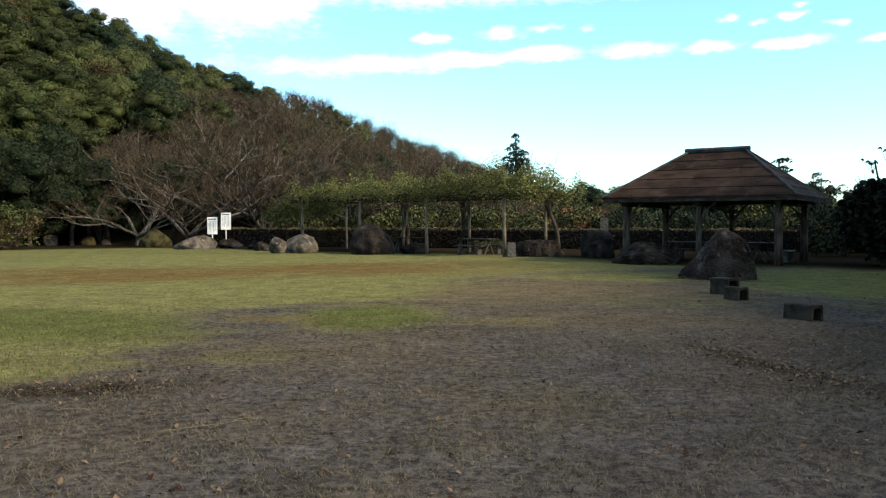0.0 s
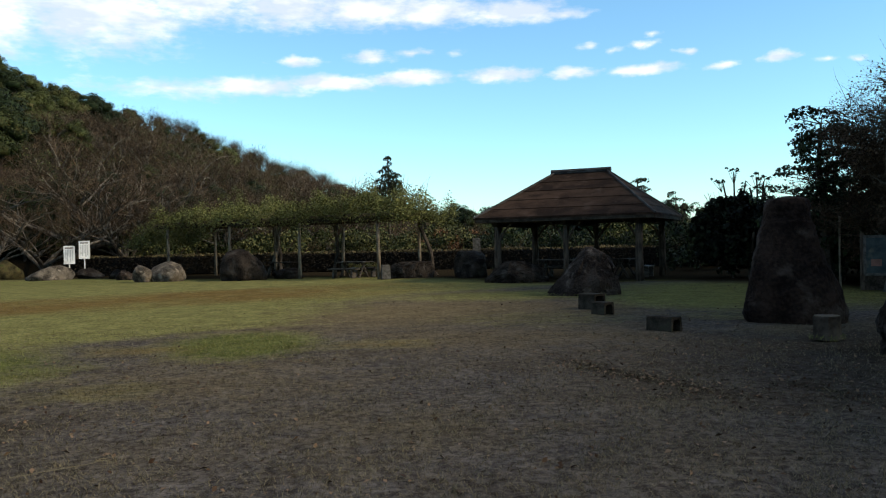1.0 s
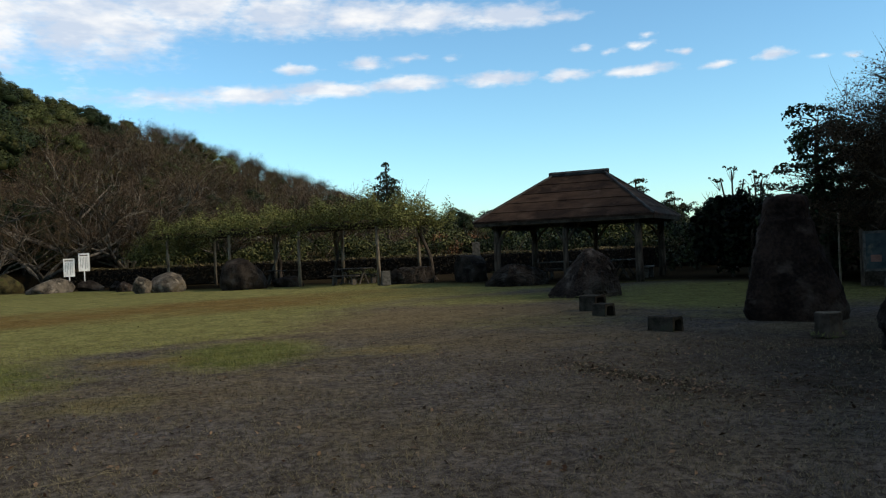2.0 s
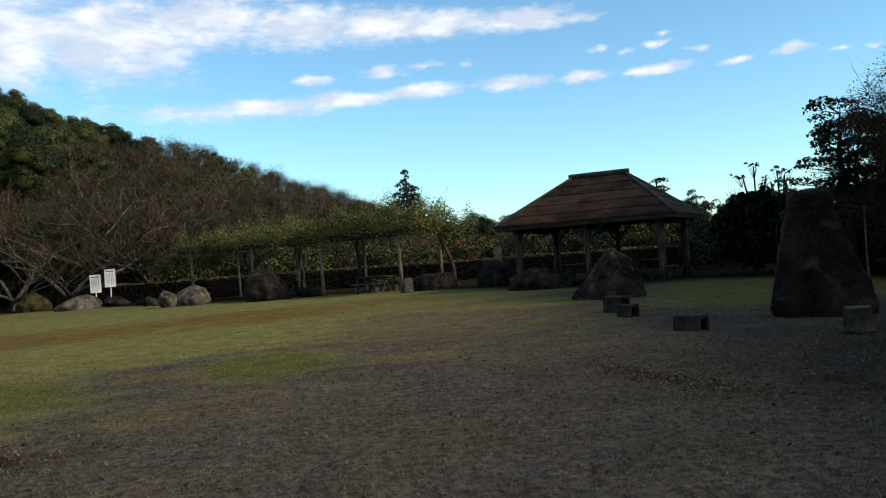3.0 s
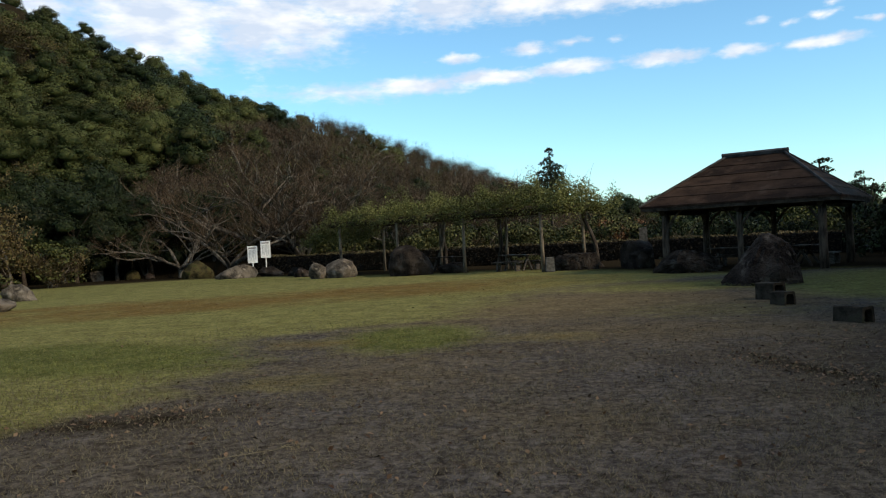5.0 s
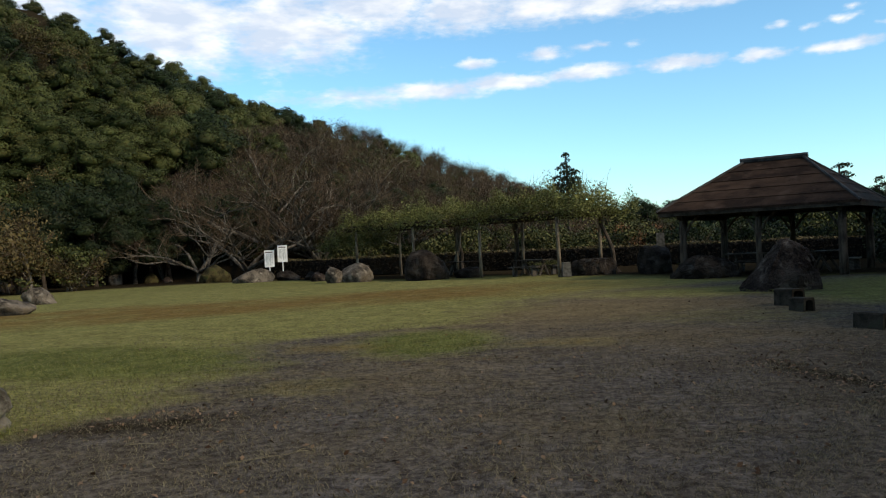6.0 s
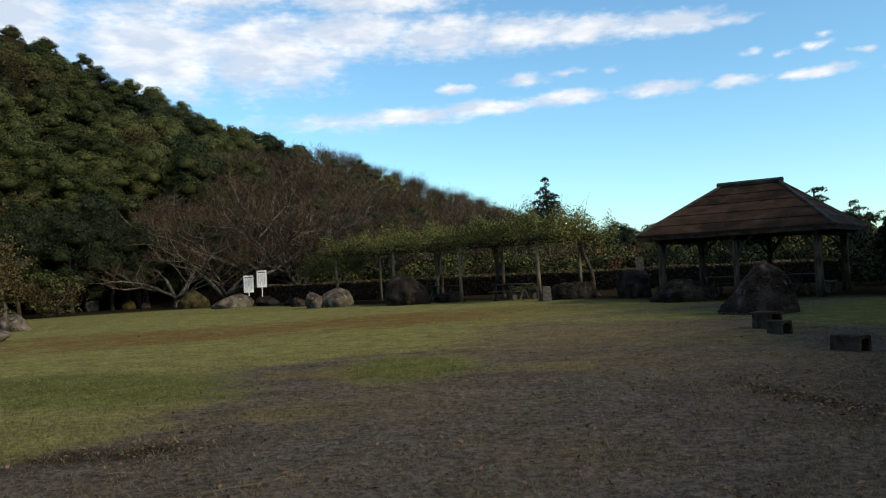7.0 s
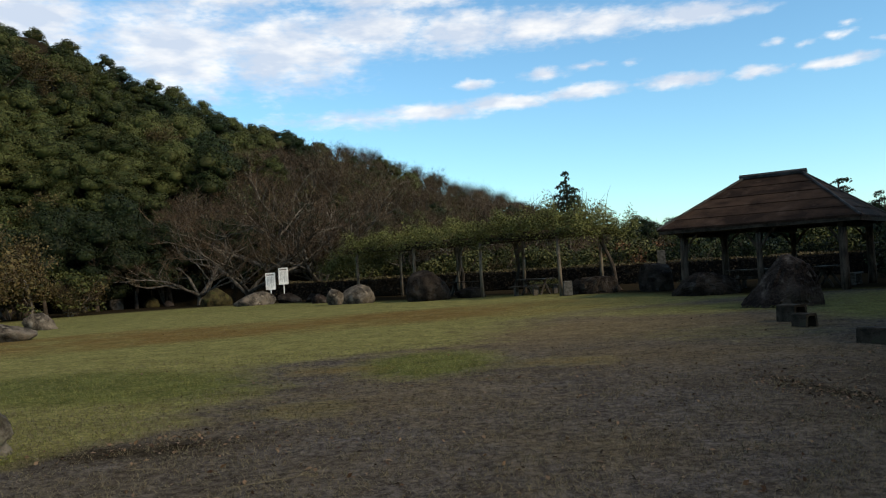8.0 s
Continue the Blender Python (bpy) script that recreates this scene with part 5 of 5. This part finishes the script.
# ---- clipped hedge along the far edge of the park ----
def make_hedge():
    h = thing("hedge", pose(0, 0, 0), "long low clipped dark hedge behind the pergola", "hedge", kind="structure")
    TOP = 1.14
    line = [(-14.5, 51.5), (-8, 49.8), (0, 48), (10, 45.5), (20, 41.2), (25, 38)]
    rng = np.random.default_rng(12)
    c, n = [], []
    core = Build()
    for (x0, y0), (x1, y1) in zip(line[:-1], line[1:]):
        ln = math.hypot(x1 - x0, y1 - y0)
        k = int(ln * 420)
        t, u = rng.uniform(0, 1, k), rng.uniform(-1, 1, k)
        face = rng.uniform(0, 1, k)
        dx, dy = (x1 - x0) / ln, (y1 - y0) / ln
        z = np.where(face < 0.62, rng.uniform(0.02, TOP, k), TOP + rng.normal(size=k) * 0.03)
        off = np.where(face < 0.62, -0.42 + rng.normal(size=k) * 0.05, u * 0.42)
        z = z + 0.04 * np.sin(t * ln * 1.3)
        c.append(np.stack([x0 + (x1 - x0) * t - dy * off * -1 * -1, y0 + (y1 - y0) * t + dx * off, z], 1))
        n.append(np.where((face < 0.62)[:, None], np.array([dy, -dx, 0.3]), np.array([0, 0, 1.0])) + rng.normal(size=(k, 3)) * 0.5)
        a = math.degrees(math.atan2(dy, dx))
        core.box(((x0 + x1) / 2, (y0 + y1) / 2, 0.53), (ln + 0.3, 0.72, 1.04), pose(0, 0, 0, 0, 0, a).to_3x3())
    c, n = np.concatenate(c), np.concatenate(n)
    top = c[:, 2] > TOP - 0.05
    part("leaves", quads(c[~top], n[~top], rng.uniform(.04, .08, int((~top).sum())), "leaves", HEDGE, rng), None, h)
    # top leaves take the paler colour that stands for light from above
    part("top_leaves", quads(c[top], n[top], rng.uniform(.04, .08, int(top.sum())), "top_leaves", HEDGE_LIT, rng), None, h, "leaves on the clipped top, painted paler as if lit")
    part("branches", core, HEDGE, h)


make_hedge()


# ---- big clipped shrub beside the gazebo ----
def make_clipped():
    x, y = polar(29.3, 31.5)
    s = thing("clipped_shrub", pose(x, y, 0, 0, 0, -29), "large dense dark clipped evergreen shrub", "shrub")
    rng = random.Random(6)
    b = Build()
    for i in range(5):
        a = i * 1.25
        b.tube([(0.5 * math.cos(a), 0.4 * math.sin(a), -0.05), (0.9 * math.cos(a), 0.6 * math.sin(a), 1.3), (1.2 * math.cos(a), 0.7 * math.sin(a), 2.2)], [0.07, 0.05, 0.02], 5)
    part("trunk", b, DARKBARK, s)
    lumps = []
    for i in range(60):
        u, v = rng.uniform(-1, 1), rng.uniform(0, 1)
        lumps.append((u * 1.45, rng.uniform(-.8, .8), 0.3 + v * 2.2 - 0.35 * max(0, abs(u) - .6) * v, rng.uniform(.35, .55)))
    lumps += [(-0.7, 0, 2.75, .28), (0.0, 0.1, 2.85, .3), (-0.2, 0, 2.6, .4), (-1.0, 0, 2.6, .35)]
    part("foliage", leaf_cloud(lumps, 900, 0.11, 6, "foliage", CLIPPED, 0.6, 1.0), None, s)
    b = Build()
    for i in range(26):
        px, py = rng.uniform(-1.4, 1.2), rng.uniform(-.6, .6)
        b.tube([(px, py, 2.5), (px + rng.uniform(-.1, .1), py, 2.75), (px + rng.uniform(-.2, .2), py, rng.uniform(2.85, 3.2))], [0.012, 0.01, 0.005], 3, False)
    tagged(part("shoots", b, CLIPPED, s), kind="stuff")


make_clipped()


# ---- small conifer standing above the pergola ----
def make_conifer():
    x, y = polar(5.1, 60)
    z0 = float(terrain(x, y))
    t = thing("conifer", pose(x, y, z0), "slender dark conifer with clumped branches", "tree")
    H = 8.0 - z0
    b = Build()
    b.tube([(0, 0, -0.2), (0.05, 0, H * 0.6), (0.0, 0, H - 0.1)], [0.12, 0.09, 0.03], 7)
    part("trunk", b, DARKBARK, t)
    rng = random.Random(9)
    lumps = [(0.0, 0, H - 0.22, .30), (0.12, 0, H - 0.55, .22), (-.1, 0, H - 0.8, .25), (-0.35, 0, H - 0.95, .22), (-0.6, .1, H - 1.15, .25), (0.1, 0, H - 1.2, .34), (0.55, 0, H - 1.35, .26), (0.85, 0, H - 1.45, .22), (-.2, 0, H - 1.6, .4), (.3, 0, H - 1.75, .45), (-.7, 0, H - 1.9, .35), (.8, 0, H - 2.0, .35), (0, 0, H - 2.2, .6), (.6, 0, H - 2.5, .6), (-.7, 0, H - 2.6, .6)]
    lumps = [(a_ * 0.9, b_, c_, r_ * 1.05) for a_, b_, c_, r_ in lumps]
    lumps += [(rng.uniform(-1, 1), rng.uniform(-.8, .8), H - rng.uniform(2.6, 4.5), .5) for _ in range(10)]
    part("needles", leaf_cloud(lumps, 800, 0.085, 9, "needles", EVERDARK, 0.6, 0.9), None, t)
    b = Build()
    for lx, ly, lz, r in lumps[3:]:
        b.tube([(0, 0, lz - 0.15), (lx * .6, ly * .6, lz - 0.08), (lx, ly, lz)], [0.03, 0.022, 0.012], 4)
    part("branches", b, DARKBARK, t)


make_conifer()


def make_layered(azd, d, top, w, seed, label, stem_lean=0.2, tiers=5, bare_low=0.5, mat=EVERDARK, full=0.1, puff=1.0):
    """A thin tree whose leaves lie in flat tiers on bare forked stems."""
    x, y = polar(azd, d)
    z0 = float(terrain(x, y))
    H = top - z0
    t = thing("layered_tree", pose(x, y, z0, 0, 0, -azd), label, "tree")
    rng = random.Random(seed)
    b, lumps = Build(), []
    for i in range(tiers):
        u = (i + 0.5) / tiers * 2 - 1
        e = Vector((u * w + rng.uniform(-.15, .15), rng.uniform(-.4, .4), H * (1 - 0.22 * abs(u) - rng.uniform(0, .12))))
        b.tube([(0, 0, -0.1), (stem_lean * u * w, 0, H * bare_low), (e.x * .7, e.y * .7, H * 0.5 + e.z * 0.4), e], [0.07, 0.05, 0.035, 0.015], 5)
        for k in range(6):
            lumps.append((e.x + rng.uniform(-.4, .4), e.y + rng.uniform(-.3, .3), e.z + rng.uniform(-full, .15), rng.uniform(.2, .36) * puff))
            if puff < 0.5:
                b.tube([e - (e - Vector((0, 0, H * bare_low))) * 0.25, Vector(lumps[-1][:3])], [0.016, 0.006], 3)
    part("trunk", b, DARKBARK, t)
    part("foliage", leaf_cloud(lumps, 420, 0.07, seed, "foliage", mat, 0.6, 0.6), None, t)


make_layered(28.7, 40, 5.1, 1.0, 3, "thin tree with small leaf tufts on bare forked stems", tiers=3, puff=0.3, bare_low=0.4)
make_layered(30.2, 40, 4.6, 0.6, 4, "thin tree with small leaf tufts on bare forked stems", tiers=4, puff=0.3, bare_low=0.4)
make_layered(22.5, 50, 5.7, 0.5, 5, "small tree standing above the gazebo's roof", tiers=5, full=1.5, puff=1.0)
make_layered(25.0, 50, 4.3, 1.1, 6, "low spreading tree beyond the gazebo", tiers=5, full=0.5, puff=0.8)


# ---- tree at the right: dark tiers and a half-bare crown ----
def make_right_trees():
    x, y = polar(34.0, 27)
    t = thing("evergreen_tree", pose(x, y, 0, 0, 0, -34), "dark evergreen tree with layered needle tufts", "tree")
    rng = random.Random(14)
    b, lumps = Build(), []
    b.tube([(0, 0, -0.1), (0.1, 0, 2), (-0.1, 0, 3.6), (0, 0, 4.8)], [0.2, 0.15, 0.08, 0.02], 8)
    for i in range(46):
        u = rng.uniform(0.15, 1.0)
        a = rng.uniform(0, 6.28)
        r = (1.15 - u * 0.75) * 2.1 * rng.uniform(0.4, 1.0)
        e = (r * math.cos(a), r * math.sin(a), 1.0 + 4.2 * u)
        b.tube([(0, 0, e[2] - 0.3), e], [0.03, 0.01], 4)
        lumps.append((*e, rng.uniform(.28, .5)))
    part("trunk", b, DARKBARK, t)
    # fuller lower boughs, thinning towards the top
    for i in range(64):
        u, a = rng.uniform(0, 0.86), rng.uniform(0, 6.28)
        r = 1.9 * math.sqrt(rng.random()) * (1 - 0.6 * u)
        lumps.append((r * math.cos(a) + 0.4, r * math.sin(a), 1.0 + 4.2 * u, rng.uniform(.35, .6)))
    part("crown", leaf_cloud([(a, b_, c, r * 0.95) for a, b_, c, r in lumps], 560, 0.062, 14, "crown", EVERDARK, 0.5, 0.5), None, t)
    for azd, d, s, k in ((41.9, 27.5, 1.0, 201), (44.2, 29, 1.25, 202), (38.6, 29, 0.80, 203), (44.8, 25, 1.2, 204), (40.3, 24, 1.0, 205), (37.4, 26, 0.82, 206)):
        o = make_bare(k, 6.2, 1.0, (DUSKY, 15000, 0.38), "half-bare tree with fine twigs and small dark leaves", density=5200, stout=0.085, thin=0.0055)
        x, y = polar(azd, d)
        o.matrix_basis = pose(x, y, 0, 0, 0, k * 40) @ Matrix.Diagonal((s, s, s, 1))
        tagged(o, group="half-bare trees beside the path")
    # tall wood added out of view, behind the viewer's right, to shade this side of the park
    wood = []
    for i in range(2):
        t, r = thing("evergreen_tree", pose(0, 0, -500), "tall dark evergreen tree added out of view to cast shade", "tree"), random.Random(301 + i)
        part("trunk", trunk_build(5.6, 0.2, r), DARKBARK, t)
        lumps = []
        for k in range(24):
            a, u = r.uniform(0, 2 * math.pi), r.random()
            rr = 2.45 * math.sqrt(max(0, 1 - (u * 1.02 - 0.25) ** 2 / 0.75)) * r.uniform(0.5, 1.05)
            lumps.append((math.cos(a) * rr, math.sin(a) * rr, 9.0 * (0.18 + 0.66 * u), r.uniform(1.1, 1.7)))
        lumps.append((0.2, 0, 8.4, 1.2))
        part("crown", leaf_cloud(lumps, 34, 0.36, 301 + i, "crown", EVERDARK, 0.9, 0.78, 0.26), None, t)
        wood.append(t)
    for ob in wood:
        tagged(ob, group="tall trees at the park's edge")
    for a, d in ((50, 34), (52, 30), (52, 26), (58, 24), (65, 23), (72, 22), (80, 21), (89, 20), (98, 19), (108, 18), (118, 18), (127, 18), (137, 19), (147, 19), (158, 20), (170, 21), (185, 22), (200, 23)):
        x, y = polar(a, d)
        c = copy_thing(wood[a % 2], Matrix.Identity(4))
        c.matrix_basis = pose(x, y, -0.1, 0, 0, a * 37) @ Matrix.Diagonal((1.15, 1.15, 1.36 if 70 < a < 100 else 1.25, 1))
    # taller unseen trees, added to keep the sun off the gazebo
    for x, y in ((28, 21.5), (31, 25), (25.5, 17.5), (33, 20), (34.5, 28)):
        c = copy_thing(wood[0], Matrix.Identity(4))
        c.matrix_basis = pose(x, y, -0.1, 0, 0, x * 37) @ Matrix.Diagonal((1.25, 1.25, 1.85, 1))
    for ob in wood:
        for o in (*ob.children_recursive, ob):
            bpy.data.objects.remove(o)


make_right_trees()


# ---- grass, fallen leaves and straw ----
def make_blades():
    rng = np.random.default_rng(31)
    n = 1000000
    a = np.radians(rng.uniform(-44, 44, n))
    d = 3.2 + 15 * rng.uniform(0, 1, n) ** 1.5
    x, y = d * np.sin(a), d * np.cos(a)
    g, gr, br = cover(x, y)
    tuft = 0.5 + 0.5 * wobble(x, y, 0.5, 7.0)
    keep = rng.uniform(0, 1, n) < np.clip(0.06 + 0.36 * tuft ** 2 + 0.2 * g, 0, 1) * np.clip((17 - d) / 8, 0, 1)
    x, y, g, gr, br, d = (q[keep] for q in (x, y, g, gr, br, d))
    n = len(x)
    h = rng.uniform(0.012, 0.045, n) * (1 + 0.2 * g)
    w = 0.0013 * (1 + d / 7)
    th = rng.uniform(0, 2 * np.pi, n)
    le = rng.normal(size=(n, 2)) * 0.03
    v = np.zeros((n, 3, 3))
    z = 0.018 * wobble(x, y, 1.3, 2.0) + 0.012 * wobble(x, y, 0.35, 5.0) - 0.004
    v[:, 0] = np.stack([x - w * np.cos(th), y - w * np.sin(th), z], 1)
    v[:, 1] = np.stack([x + w * np.cos(th), y + w * np.sin(th), z], 1)
    v[:, 2] = np.stack([x + le[:, 0], y + le[:, 1], z + h], 1)
    pick = rng.uniform(0, 1, n) < np.clip(gr * 0.9 + 0.35 * g - 0.3 * br, 0, 1)
    for name, sel, mat, lab in (("dry_grass", ~pick, BLADE, "short dry straw-coloured grass blades"), ("green_grass", pick, BLADEGREEN, "short green grass blades on the lawn")):
        vv = v[sel].reshape(-1, 3)
        k = int(sel.sum())
        me = bpy.data.meshes.new(name)
        me.vertices.add(3 * k), me.loops.add(3 * k), me.polygons.add(k)
        me.vertices.foreach_set("co", vv.ravel())
        me.loops.foreach_set("vertex_index", np.arange(3 * k, dtype=np.int32))
        me.polygons.foreach_set("loop_start", np.arange(0, 3 * k, 3, dtype=np.int32))
        me.materials.append(mat)
        me.update(calc_edges=True)
        tagged(new(name, me), lab, "grass", kind="stuff")


make_blades()


def make_fallen():
    rng = np.random.default_rng(77)
    n = 5200
    a = np.radians(rng.uniform(-42, 42, n))
    d = 3.5 + 24 * rng.uniform(0, 1, n) ** 1.2
    x, y = d * np.sin(a), d * np.cos(a)
    # drifts by the lawn's edge and in the hollow before the blocks
    for cx, cy, sx, sy, k in ((-3.2, 7.1, 0.6, 0.25, 220), (3.05, 9.1, 0.2, 0.5, 170), (3.3, 8.1, 0.22, 0.5, 240), (3.7, 7.1, 0.24, 0.4, 200), (4.75, 7.1, 0.25, 0.6, 200), (6.8, 7.3, 0.9, 0.6, 90), (-1.4, 10.3, 0.8, 0.3, 30), (7.3, 11.2, 0.8, 0.5, 60), (4.2, 8.8, 1.3, 1.4, 420), (2.6, 6.3, 1.8, 0.8, 160), (-2.9, 7.6, 0.7, 0.4, 160)):
        x = np.append(x, rng.normal(cx, sx, k))
        y = np.append(y, rng.normal(cy, sy, k))
    keep = rng.uniform(0, 1, len(x)) < 1 - 0.93 * cover(x, y)[0]
    x, y = x[keep], y[keep]
    n = len(x)
    z = 0.018 * wobble(x, y, 1.3, 2.0) + 0.012 * wobble(x, y, 0.35, 5.0) + 0.015
    nr = rng.normal(size=(n, 3)) * 0.45 + np.array([0, 0, 1])
    me = quads(np.stack([x, y, z], 1), nr, 0.006 + 0.027 * rng.uniform(0, 1, n) ** 2.1, "fallen_leaves", FALLEN, rng, 0.55)
    tagged(new("fallen_leaves", me), "scattered dry brown fallen leaves on the ground", "leaves", kind="stuff")
    b = Build()
    r = random.Random(5)
    for i in range(60):
        px, py, th, ln = r.uniform(-5, 6), r.uniform(4.0, 14), r.uniform(0, 3.14), r.uniform(0.06, 0.3)
        if i == 0:
            px, py, th, ln = -1.95, 5.5, 0.42, 0.5
        zz = 0.03
        b.tube([(px, py, zz), (px + ln / 2 * math.cos(th), py + ln / 2 * math.sin(th), zz + 0.008), (px + ln * math.cos(th + .1), py + ln * math.sin(th + .1), zz)], [0.0028, 0.0024, 0.0015], 4)
    tagged(part("straw", b, BLADE, None), "dry pale straw and twigs lying on the earth", "twigs", kind="stuff")


make_fallen()
